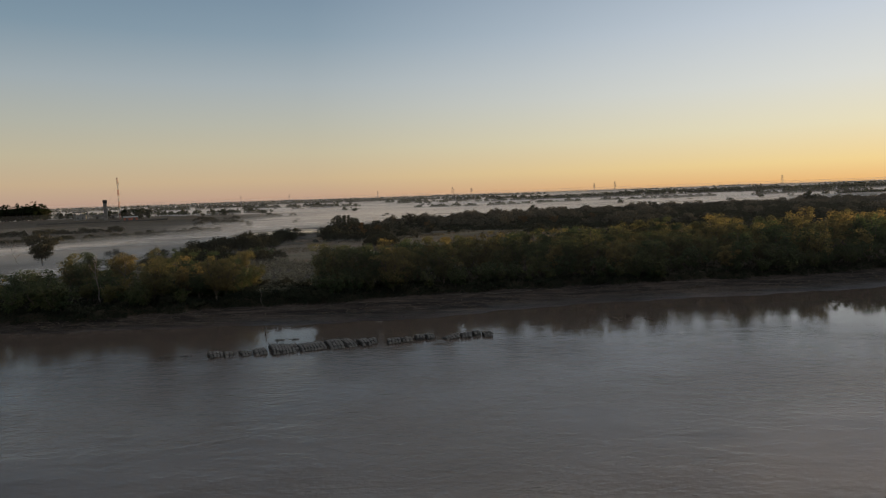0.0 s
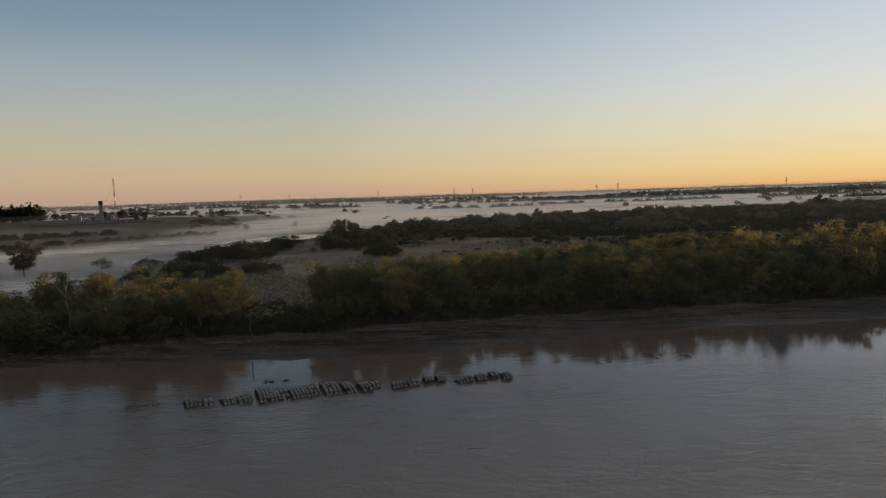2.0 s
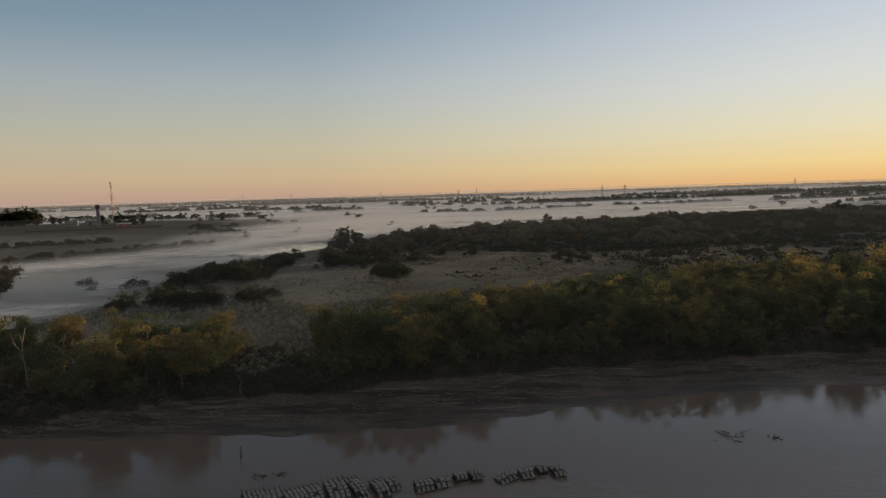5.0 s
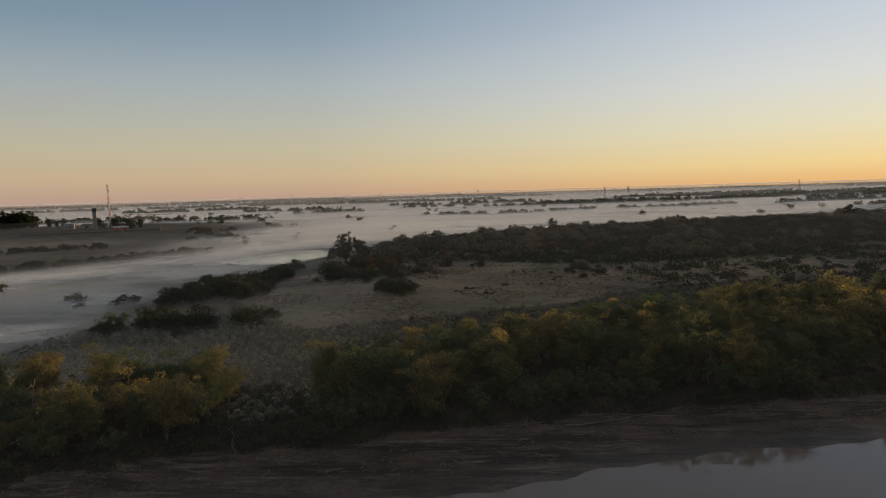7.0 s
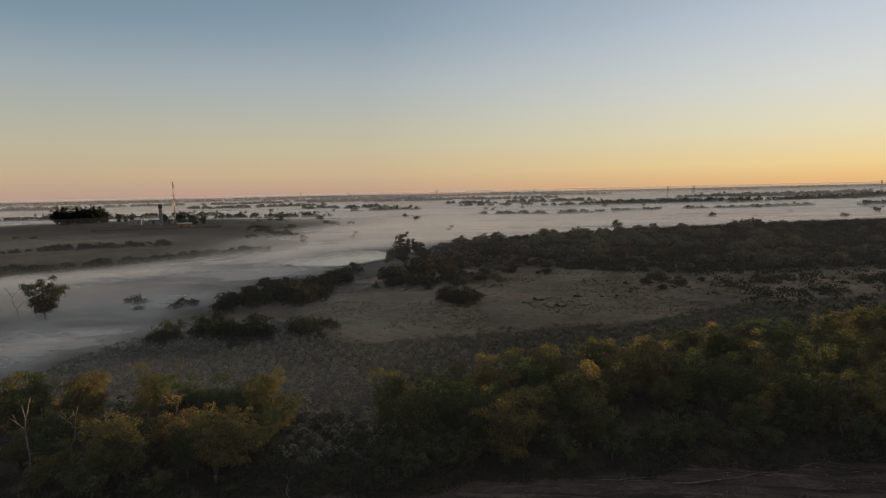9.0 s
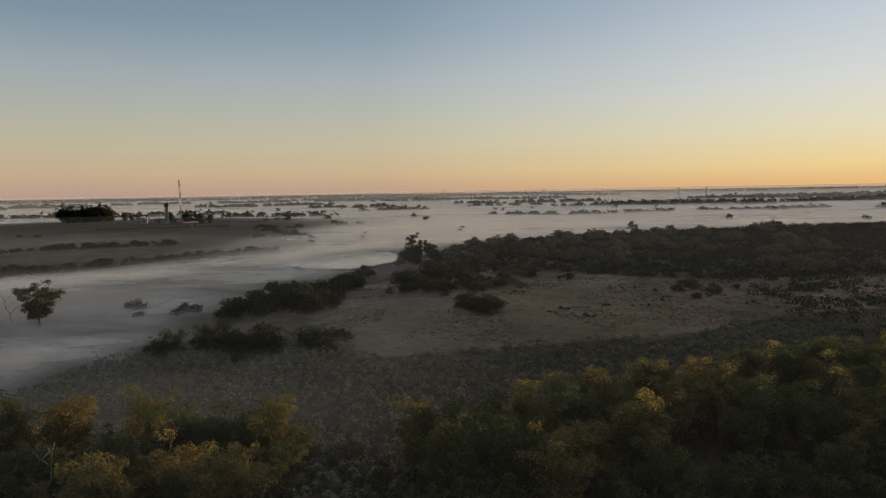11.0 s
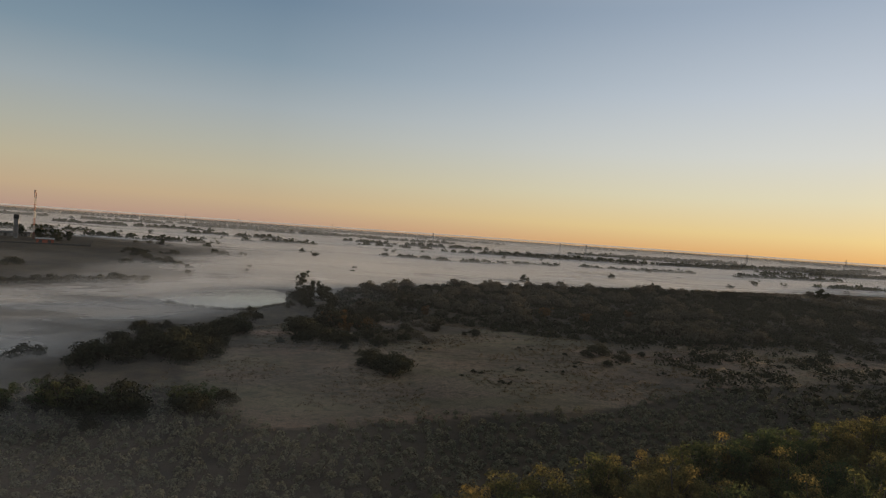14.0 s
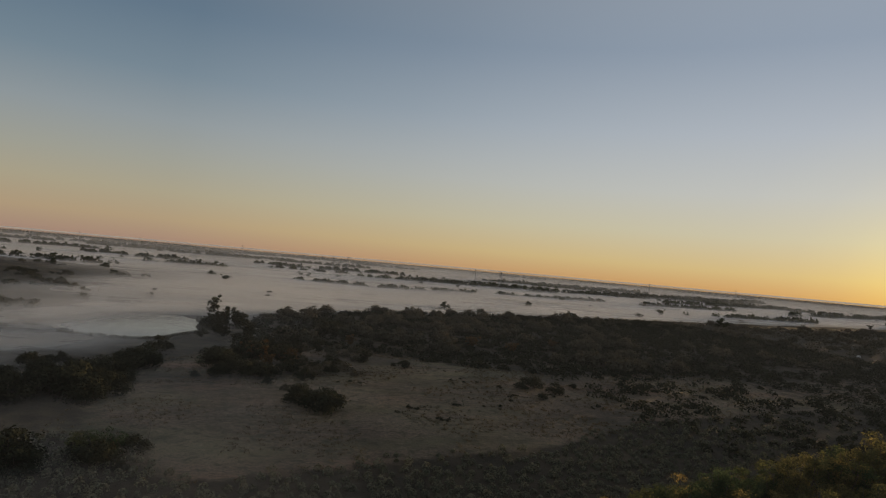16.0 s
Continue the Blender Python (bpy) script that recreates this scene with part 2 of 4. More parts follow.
def mist_haze_material(name, wide_scale, fine_scale, low, high, floor):
    """Thin drifting mist, also used for painted haze: mostly clear, whitish where it is dense, drawn out into streaks.
    """
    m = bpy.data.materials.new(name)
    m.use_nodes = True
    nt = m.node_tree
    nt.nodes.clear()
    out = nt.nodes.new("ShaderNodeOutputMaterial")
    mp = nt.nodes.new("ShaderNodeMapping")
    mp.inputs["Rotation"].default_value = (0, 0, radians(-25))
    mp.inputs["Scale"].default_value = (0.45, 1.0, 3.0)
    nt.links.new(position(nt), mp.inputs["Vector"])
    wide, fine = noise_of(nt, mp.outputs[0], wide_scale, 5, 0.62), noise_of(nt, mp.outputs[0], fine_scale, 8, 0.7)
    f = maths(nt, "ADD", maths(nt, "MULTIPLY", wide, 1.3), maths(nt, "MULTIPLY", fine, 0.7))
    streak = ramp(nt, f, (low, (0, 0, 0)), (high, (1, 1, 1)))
    a = maths(nt, "MULTIPLY", attribute(nt, "mist_haze_share"), maths(nt, "ADD", maths(nt, "MULTIPLY", streak, 0.95), floor))
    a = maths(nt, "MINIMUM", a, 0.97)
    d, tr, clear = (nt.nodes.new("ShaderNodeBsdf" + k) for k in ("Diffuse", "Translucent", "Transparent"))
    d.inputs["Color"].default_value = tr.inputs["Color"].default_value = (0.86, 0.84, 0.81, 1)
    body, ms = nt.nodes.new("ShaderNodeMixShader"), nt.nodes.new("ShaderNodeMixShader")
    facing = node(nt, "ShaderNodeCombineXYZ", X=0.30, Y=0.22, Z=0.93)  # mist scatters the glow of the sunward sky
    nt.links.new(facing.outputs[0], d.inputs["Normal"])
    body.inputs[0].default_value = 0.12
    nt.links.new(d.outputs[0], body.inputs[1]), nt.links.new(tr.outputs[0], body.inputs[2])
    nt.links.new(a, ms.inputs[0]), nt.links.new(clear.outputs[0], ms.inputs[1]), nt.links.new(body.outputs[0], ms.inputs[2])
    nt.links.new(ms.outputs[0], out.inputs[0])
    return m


EARTH, RIVER, POND, MIST = ground_material(), water_material("river_water", 1.8, 1.6), water_material("pond_water", 0.1, 1.0), mist_haze_material("mist", 0.012, 0.09, 0.80, 1.0, 0.22)
HAZE = mist_haze_material("haze", 0.004, 0.02, 0.75, 1.1, 0.62)
WISP = mist_haze_material("mist_wisps", 0.05, 0.22, 0.80, 1.12, 0.06)
WILLOW = foliage("willow_leaves", (0.070, 0.097, 0.046), (0.34, 0.235, 0.088), 0.16, 0.6, 0.72)
WILLOW_LOW = foliage("young_willow_leaves", (0.056, 0.078, 0.040), (0.16, 0.145, 0.062), 0.16, 0.42, 0.6)
THORN = foliage("thorn_leaves", (0.030, 0.036, 0.025), (0.075, 0.070, 0.045), 0.30, 0.2)
SCRUB = foliage("scrub_leaves", (0.074, 0.073, 0.055), (0.15, 0.125, 0.090), 0.36, 0.12)
SAGE = foliage("sage_leaves", (0.118, 0.124, 0.090), (0.31, 0.26, 0.18), 0.36)
RUSSET = foliage("russet_leaves", (0.075, 0.055, 0.030), (0.16, 0.095, 0.042), 0.42, 0.3)
DRY = foliage("dry_grass", (0.095, 0.085, 0.055), (0.20, 0.155, 0.10), 0.5)
GUM = foliage("gum_leaves", (0.016, 0.024, 0.012), (0.045, 0.050, 0.022), 0.3, 0.2)
BARK = rough_surface("bark", (0.07, 0.055, 0.042), (0.16, 0.13, 0.10), 3.0)
DEADWOOD = rough_surface("bleached_wood", (0.095, 0.08, 0.07), (0.20, 0.175, 0.15), 3.0)
LOGWOOD = rough_surface("wet_grey_wood", (0.055, 0.046, 0.040), (0.15, 0.13, 0.112), 2.0)
STONE = rough_surface("pale_concrete", (0.10, 0.094, 0.088), (0.27, 0.25, 0.23), 0.5)
BINDING = rough_surface("dark_rope", (0.02, 0.02, 0.02), (0.05, 0.045, 0.04), 4.0)
CONCRETE = rough_surface("tower_concrete", (0.20, 0.19, 0.18), (0.36, 0.34, 0.32), 0.4)
STEEL = rough_surface("galvanised_steel", (0.18, 0.18, 0.19), (0.30, 0.30, 0.31), 0.6, 0.5)
REDSTEEL = rough_surface("red_painted_steel", (0.20, 0.07, 0.05), (0.30, 0.11, 0.07), 0.6, 0.5)
WHITESTEEL = rough_surface("white_painted_steel", (0.34, 0.33, 0.32), (0.52, 0.50, 0.48), 0.6, 0.5)
BRICKRED = rough_surface("red_brick_wall", (0.30, 0.08, 0.05), (0.42, 0.13, 0.08), 0.8)
WHITEWASH = rough_surface("stained_whitewash", (0.20, 0.195, 0.19), (0.36, 0.35, 0.335), 0.5)
ROOFING = rough_surface("dark_roofing", (0.05, 0.05, 0.05), (0.10, 0.095, 0.09), 0.5)


# ---- mesh helpers ----
def mesh_of(name, verts, faces, mat, smooth=False):
    me = bpy.data.meshes.new(name)
    me.from_pydata([tuple(v) for v in verts], [], [tuple(f) for f in faces])
    me.materials.append(mat)
    if smooth:
        me.polygons.foreach_set("use_smooth", [True] * len(me.polygons))
    me.update()
    return me


def solid(name, verts, faces, mat, parent=None, label="", smooth=False):
    ob = new(name, mesh_of(name, verts, faces, mat, smooth))
    if parent is not None:
        ob.parent = parent
    return tagged(ob, label)


def leaves_data(rng, at, length, width, out=None, loose=0.34):
    """Small pointed leaves at the given places, turned at random or, given the ways out of their clumps, roughly like the clumps' skins."""
    n = len(at)
    face = rng.normal(size=(n, 3))
    if out is not None:
        face = out + face * loose + np.array([0, 0, 0.25])
    face /= np.linalg.norm(face, axis=1)[:, None]
    a = np.cross(face, rng.normal(size=(n, 3)))
    a /= np.linalg.norm(a, axis=1)[:, None] + 1e-9
    b = np.cross(face, a)
    s = rng.uniform(0.6, 1.3, size=(n, 1))
    v = np.stack([at - a * length * s, at + (0.7 * a * length + b * width * 1.2) * s, at + (0.9 * a * length - b * width) * s], axis=1).reshape(-1, 3)
    return v, np.arange(3 * n).reshape(-1, 3)


def clumped(rng, centres, radii, count, flat=0.8):
    """Places spread over and in the clumps, most of them near their skins, and the ways out of the clumps there."""
    radii = np.asarray(radii)
    pick = rng.choice(len(centres), size=count, p=radii ** 2 / np.sum(radii ** 2))
    d = rng.normal(size=(count, 3))
    d /= np.linalg.norm(d, axis=1)[:, None]
    r = radii[pick] * rng.uniform(0.25, 1.0, size=count) ** 0.4 * (1 + 0.75 * rng.uniform(size=count) ** 6)  # a few shoots stick out
    under = (d[:, 2] < -0.15) & (rng.uniform(size=count) < 0.7)  # clumps are thin below
    d[under, 2] *= -1
    away = d.copy()
    d[:, 2] *= flat
    return np.asarray(centres)[pick] + d * r[:, None], away


def tube_data(points, radii, sides=6):
    pts = np.asarray(points, float)
    verts, faces = [], []
    for i, p in enumerate(pts):
        way = Vector(pts[min(i + 1, len(pts) - 1)] - pts[max(i - 1, 0)]).normalized()
        side = way.orthogonal().normalized()
        up = way.cross(side)
        for k in range(sides):
            ang = 2 * math.pi * k / sides
            verts.append(Vector(p) + float(radii[i]) * (math.cos(ang) * side + math.sin(ang) * up))
        if i:
            for k in range(sides):
                a, b = (i - 1) * sides + k, (i - 1) * sides + (k + 1) % sides
                faces.append((a, b, b + sides, a + sides))
    n = len(verts)
    faces.append(tuple(range(sides - 1, -1, -1)))
    faces.append(tuple(range(n - sides, n)))
    return verts, faces


def joined(pieces):
    verts, faces = [], []
    for v, f in pieces:
        k = len(verts)
        verts.extend(v)
        faces.extend(tuple(i + k for i in q) for q in f)
    return verts, faces


def box_data(x0, x1, y0, y1, z0, z1, bevel=0.0):
    v = [(x, y, z) for z in (z0, z1) for x, y in ((x0, y0), (x1, y0), (x1, y1), (x0, y1))]
    if bevel:
        v = v[:4] + [(x0, y0, z1 - bevel), (x1, y0, z1 - bevel), (x1, y1, z1 - bevel), (x0, y1, z1 - bevel)]
        v += [(x0 + bevel, y0 + bevel, z1), (x1 - bevel, y0 + bevel, z1), (x1 - bevel, y1 - bevel, z1), (x0 + bevel, y1 - bevel, z1)]
        return v, [(3, 2, 1, 0), *[(i, (i + 1) % 4, 4 + (i + 1) % 4, 4 + i) for i in range(4)], *[(4 + i, 4 + (i + 1) % 4, 8 + (i + 1) % 4, 8 + i) for i in range(4)], (8, 9, 10, 11)]
    return v, [(3, 2, 1, 0), (4, 5, 6, 7), *[(i, (i + 1) % 4, 4 + (i + 1) % 4, 4 + i) for i in range(4)]]


def crooked(rng, start, end, steps, wobble):
    t = np.linspace(0, 1, steps)[:, None]
    p = np.asarray(start) * (1 - t) + np.asarray(end) * t
    p[1:-1] += rng.normal(size=(steps - 2, 3)) * wobble
    return p


# ---- lie of the land ----
SHORE_X = np.array([-600, -150, -75, -40, -20, -11, 5, 10, 31, 64, 85, 150, 400, 1500])
SHORE_Y = np.array([120, 103, 100, 100.3, 100, 101, 104, 107, 111, 114, 117.5, 130, 180, 420])
BEACH_X = np.array([-150, -75, -57, -42, -25, -8, 16, 55, 150, 400])
BEACH_W = np.array([4, 3, 4, 10, 12, 16, 13, 12, 12, 12])
BELT_X = np.array([-150, -77, -50, -26, -15, -6, 2, 20, 33, 57, 107, 200, 400])
BELT_Y = np.array([132, 128, 129, 128, 134, 142, 147, 153, 160, 167, 188, 225, 300])
POND_C = (-91.0, 342.0)


def smooth01(x):
    x = np.clip(x, 0, 1)
    return x * x * (3 - 2 * x)


def shore(x):
    return np.interp(x, SHORE_X, SHORE_Y) + 0.5 * np.sin(x * 0.31) + 0.35 * np.sin(x * 0.83 + 1)


def bank_top(x):
    return shore(x) + np.interp(x, BEACH_X, BEACH_W) + 0.7 * np.sin(x * 0.47 + 2)


def belt_back(x):
    return np.interp(x, BELT_X, BELT_Y)


def pond_reach(x, y):
    """Below 1 inside the pond."""
    dx, dy = (x - POND_C[0]) / 25.0, (y - POND_C[1]) / 36.0
    a = np.arctan2(dy, dx)
    return np.sqrt(dx * dx + dy * dy) * (1 + 0.08 * np.sin(3 * a + 1) + 0.05 * np.sin(7 * a))


MARSH_Y = np.array([100, 150, 200, 260, 300, 340, 400, 450, 520, 650, 1000, 5000])
MARSH_X = np.array([-140, -100, -95, -92, -80, -60, -50, 0, 160, 480, 1400, 9000])


def marsh(x, y):
    """1 in the low wet land, 0 on the raised land by the river."""
    return smooth01((np.interp(y, MARSH_Y, MARSH_X) - x) / 35 + 0.5)


def height(x, y):
    s, top = shore(x), bank_top(x)
    u = (y - s) / np.maximum(top - s, 1)
    bed = np.maximum(-1.6, (y - s) * 0.12)
    v = np.clip(u, 0, 1) + 0.05 * np.sin(x * 0.21 + 2 * np.sin(x * 0.07)) + 0.03 * np.sin(x * 0.63 + y * 0.9)
    beach = 0.95 * np.clip(u, 0, 1) ** 0.9 + 0.16 * smooth01((v - 0.30) / 0.05) + 0.2 * smooth01((v - 0.52) / 0.05) + 0.19 * smooth01((v - 0.76) / 0.05)
    lip = 1.1 * smooth01((y - top + 0.4) / 2.2)
    land = beach + lip
    land = land + 1.6 * np.exp(-(((x - 20) / 75) ** 2 + ((y - 235) / 55) ** 2)) * smooth01((y - 140) / 50)
    land = land + 1.0 * smooth01((y - 290) / 60) * smooth01((x + 40) / 60)
    low = 1.7 + 5.2 * np.exp(-(((x + 400) / 190) ** 2 + ((y - 660) / 130) ** 2))
    m = marsh(x, y) * smooth01((y - top - 8) / 25)
    z = land * (1 - m) + low * m
    z = np.where(y > s, z, bed)
    pit = smooth01((1.12 - pond_reach(x, y)) / 0.25)
    z = z * (1 - pit) + 0.7 * pit
    far_side = smooth01((-y - 330) / 20) * 4.5
    return z + np.where(y < 0, far_side, 0) + 0.06 * (np.sin(x * 0.11 + y * 0.07 + 1.3 * np.sin(y * 0.05)) + np.sin(x * 0.37 - y * 0.29)) * smooth01((y - s) / 6)


def hgt(x, y):
    return float(height(np.array([x], float), np.array([y], float))[0])


def lines(lo, hi, step, far_lo, far_hi, grow=1.13):
    mid = list(np.arange(lo, hi + step / 2, step))
    out, d, p = [], step, hi
    while p < far_hi:
        d *= grow
        p += d
        out.append(min(p, far_hi))
    back, d, p = [], step, lo
    while p > far_lo:
        d *= grow
        p -= d
        back.append(max(p, far_lo))
    return np.array(back[::-1] + mid + out)


def sheet(name, xs, ys, zfun, mat, attributes=(), trim=False):
    gx, gy = np.meshgrid(xs, ys)
    fx, fy = gx.ravel(), gy.ravel()
    z = zfun(fx, fy)
    nx, ny = len(xs), len(ys)
    i = np.arange((nx - 1) * (ny - 1))
    a = (i // (nx - 1)) * nx + i % (nx - 1)
    quads = np.stack([a, a + 1, a + nx + 1, a + nx], 1)
    points = np.stack([fx, fy, z], 1)
    if trim:
        quads = quads[(attributes[0][1](fx, fy)[quads] > 0.004).any(axis=1)]
        kept = np.unique(quads)
        renumber = np.zeros(len(fx), int)
        renumber[kept] = np.arange(len(kept))
        quads, points, fx, fy = renumber[quads], points[kept], fx[kept], fy[kept]
    me = bpy.data.meshes.new(name)
    me.from_pydata(points.tolist(), [], quads.tolist())
    me.materials.append(mat)
    me.polygons.foreach_set("use_smooth", [True] * len(me.polygons))
    for key, fun in attributes:
        at = me.attributes.new(key, "FLOAT", "POINT")
        at.data.foreach_set("value", np.asarray(fun(fx, fy), dtype=np.float32))
    me.update()
    return new(name, me)


def mud_share(x, y):
    return smooth01((bank_top(x) + 1.0 - y) / 2.5) + 0.9 * smooth01((1.14 - pond_reach(x, y)) / 0.1)


FIELD_X = np.array([-60, -42, -12, 20, 51, 110, 250, 500])
FIELD_FRONT = np.array([185, 166, 176, 185, 205, 225, 262, 330])
FIELD_BACK = np.array([270, 300, 306, 282, 272, 290, 310, 360])


def grass_share(x, y):
    f = smooth01((y - np.interp(x, FIELD_X, FIELD_FRONT)) / 10) * smooth01((np.interp(x, FIELD_X, FIELD_BACK) - y) / 25 + 0.3) * smooth01((x + 75) / 20)
    return np.maximum(f * (1 - 0.5 * smooth01((x - 90) / 60)), 0.14 * marsh(x, y))


ground = sheet("ground", lines(-135, 150, 1.6, -4900, 4900), np.unique(np.concatenate([lines(92, 330, 1.6, -4900, 4900), np.arange(99, 128, 0.4)])), height, EARTH, (("mud", mud_share), ("grass", grass_share)))
tagged(ground, "dark earth, mud beach and dry grassland under the dawn", "ground", kind="structure")
river = sheet("water", lines(-100, 150, 10, -4900, 4900, 1.3), lines(-40, 130, 10, -380, 420, 1.3), lambda x, y: np.zeros_like(x), RIVER)
tagged(river, "calm brown river reflecting the dawn sky", "river", kind="structure")
pond = sheet("water_pond", np.linspace(-140, -50, 10), np.linspace(295, 395, 10), lambda x, y: np.full_like(x, 1.45), POND)
tagged(pond, "still pale pond at the edge of the scrub", "pond", kind="structure")


# ---- mist, and sheets that paint in the distance haze ----
def mist_haze_density(strength, near, far):
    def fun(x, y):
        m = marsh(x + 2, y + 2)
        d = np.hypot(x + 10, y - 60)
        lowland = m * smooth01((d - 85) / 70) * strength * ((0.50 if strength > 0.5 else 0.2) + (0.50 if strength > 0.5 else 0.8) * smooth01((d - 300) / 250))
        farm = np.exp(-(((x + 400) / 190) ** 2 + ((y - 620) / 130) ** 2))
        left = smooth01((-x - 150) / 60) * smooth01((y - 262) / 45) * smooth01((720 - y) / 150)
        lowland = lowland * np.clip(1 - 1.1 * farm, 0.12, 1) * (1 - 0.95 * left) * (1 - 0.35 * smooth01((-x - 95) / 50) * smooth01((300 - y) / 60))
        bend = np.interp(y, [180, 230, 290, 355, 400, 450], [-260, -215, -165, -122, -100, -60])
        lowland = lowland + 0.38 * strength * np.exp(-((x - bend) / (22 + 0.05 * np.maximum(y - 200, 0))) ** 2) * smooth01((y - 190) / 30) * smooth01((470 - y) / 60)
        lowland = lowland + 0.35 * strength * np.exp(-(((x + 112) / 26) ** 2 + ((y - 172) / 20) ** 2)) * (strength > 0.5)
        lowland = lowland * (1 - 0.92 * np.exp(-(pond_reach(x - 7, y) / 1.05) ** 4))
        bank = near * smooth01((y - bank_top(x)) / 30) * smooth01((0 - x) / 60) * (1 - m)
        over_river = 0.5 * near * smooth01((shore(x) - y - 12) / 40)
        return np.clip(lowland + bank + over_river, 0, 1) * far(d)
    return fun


MIST_XS, MIST_YS = lines(-240, 300, 9, -4900, 4900, 1.12), lines(80, 560, 9, -60, 4900, 1.12)


def mist_haze_layer(level, strength, near, far, mat=MIST):
    layer = sheet("mist", MIST_XS, MIST_YS, lambda x, y: level + np.maximum(height(x, y) - 1.8, 0) * 0.85 * (1 - marsh(x, y)) + 0.35 * np.sin(x * 0.021 + level) + 0.3 * np.sin(y * 0.017 + 2 * level), mat, (("mist_haze_share", mist_haze_density(strength, near, far)),), True)
    return tagged(layer, "pale see-through sheet standing in for ground mist and distance haze", "mist", group="mist layers", kind="stuff")


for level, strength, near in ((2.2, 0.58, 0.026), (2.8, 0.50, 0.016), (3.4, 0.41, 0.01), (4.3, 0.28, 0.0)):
    mist_haze_layer(level, strength, near, lambda d: 1.0)
# higher sheets paint aerial haze: their alpha grows with distance from the viewpoint
mist_haze_layer(5.8, 0.22, 0.0, lambda d: smooth01((d - 250) / 500))
mist_haze_layer(8.5, 0.05, 0.0, lambda d: smooth01((d - 330) / 600), HAZE)
mist_haze_layer(12.0, 0.14, 0.0, lambda d: smooth01((d - 600) / 1300), HAZE)
mist_haze_layer(16.0, 0.14, 0.0, lambda d: smooth01((d - 900) / 1500), HAZE)
mist_haze_layer(22.0, 0.85, 0.0, lambda d: smooth01((d - 2300) / 2000), HAZE)


# added pale sheet in place of veiling glare; its faint alpha lifts the darks
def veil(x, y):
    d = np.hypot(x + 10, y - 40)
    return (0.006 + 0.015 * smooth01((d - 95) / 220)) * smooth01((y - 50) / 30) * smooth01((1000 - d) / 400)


tagged(sheet("mist", MIST_XS, MIST_YS, lambda x, y: np.full_like(x, 12.5), HAZE, (("mist_haze_share", veil),), True), "faint added haze sheet that lifts the darks over bank and field", "mist", group="mist layers", kind="stuff")
tagged(sheet("mist", np.linspace(-90, 150, 36), np.linspace(-20, 110, 26), lambda x, y: 1.2 + 0.3 * np.sin(x * 0.08) + 0.3 * np.sin(y * 0.11), WISP, (("mist_haze_share", lambda x, y: 0.12 * smooth01((shore(x) - 20 - y) / 35) * smooth01((y + 20) / 20) * (0.55 + 0.45 * smooth01((x + 30) / 70))),)), "faint wisps of mist drifting low over the river", "mist", group="mist layers", kind="stuff")


# ---- plants ----
def plant(name, label, category, group, crown_data, crown_mat, wood_data=None, wood_mat=None, wood_name="trunk", crown_name="crown"):
    top = new(name)
    top.empty_display_size = 0.5
    tagged(top, label, category, group)
    if wood_data:
        solid(wood_name, *wood_data, wood_mat, top, smooth=True)
    if crown_data:
        solid(crown_name, *crown_data, crown_mat, top)
    return top


def tree_data(rng, tall, wide, leaves, leaf, stems=6, bare=0.25, per_stem=5, puff=0.15):
    """A many-stemmed tree: leaning limbs from a short trunk, each carrying a chain of leafy clumps."""
    wood, centres, radii = [], [], []
    fork = np.array([0, 0, tall * rng.uniform(0.10, 0.2)])
    wood.append(tube_data(crooked(rng, (0, 0, -0.4), fork, 4, 0.05), np.linspace(0.028, 0.02, 4) * tall))
    for s in range(stems):
        ang = 2 * math.pi * (s + rng.uniform(-0.3, 0.3)) / stems
        out = wide * 0.5 * rng.uniform(0.25, 0.95)
        end = np.array([math.cos(ang) * out, math.sin(ang) * out, tall * (rng.uniform(0.72, 1.0) - 0.22 * out / (wide * 0.5))])
        path = crooked(rng, fork, end, 5, tall * 0.025)
        wood.append(tube_data(path, np.linspace(0.014, 0.003, 5) * tall, 4))
        for k in range(per_stem):
            u = bare + (1 - bare) * (k + rng.uniform(0, 1)) / per_stem
            p = np.array([np.interp(u, np.linspace(0, 1, 5), path[:, i]) for i in range(3)])
            q = p + rng.normal(size=3) * np.array([wide * 0.10, wide * 0.10, tall * 0.03])
            centres.append(q)
            radii.append(tall * puff * rng.uniform(0.55, 1.1))
            if k == per_stem // 2:
                wood.append(tube_data([p, (p + q) / 2 + rng.normal(size=3) * 0.1, q], np.array([0.004, 0.003, 0.0015]) * tall, 4))
    at, out = clumped(rng, centres, radii, leaves)
    high = at[:, 2] > 0.2
    return leaves_data(rng, at[high], leaf, leaf * 0.5, out[high]), joined(wood)


def bush_data(rng, tall, wide, leaves, leaf, clumps=14):
    centres, radii = [], []
    for _ in range(clumps):
        a, r = rng.uniform(0, 2 * math.pi), wide * 0.5 * math.sqrt(rng.uniform(0, 0.75))
        top = tall * (1 - 0.55 * (r / (wide * 0.5)) ** 2)
        rad = wide * rng.uniform(0.13, 0.22)
        centres.append((r * math.cos(a), r * math.sin(a), max(rad * 0.5, top * rng.uniform(0.45, 0.95) - rad * 0.6)))
        radii.append(rad)
    at, out = clumped(rng, centres, radii, leaves)
    at[:, 2] = np.abs(at[:, 2])
    wood = joined([tube_data(crooked(rng, (0, 0, -0.3), np.array(c), 3, 0.12), (0.05, 0.04, 0.015), 4) for c in centres[:4]])
    return leaves_data(rng, at, leaf, leaf * 0.5, out), wood


def further(x, y):
    """The lie of the plants behind the bank, eased back from the river."""
    k = float(smooth01((y - 150) / 16)) * (1 - float(smooth01((y - 235) / 70)))
    return x * (1 + 0.045 * k * (x < -60)), y + 9.5 * k


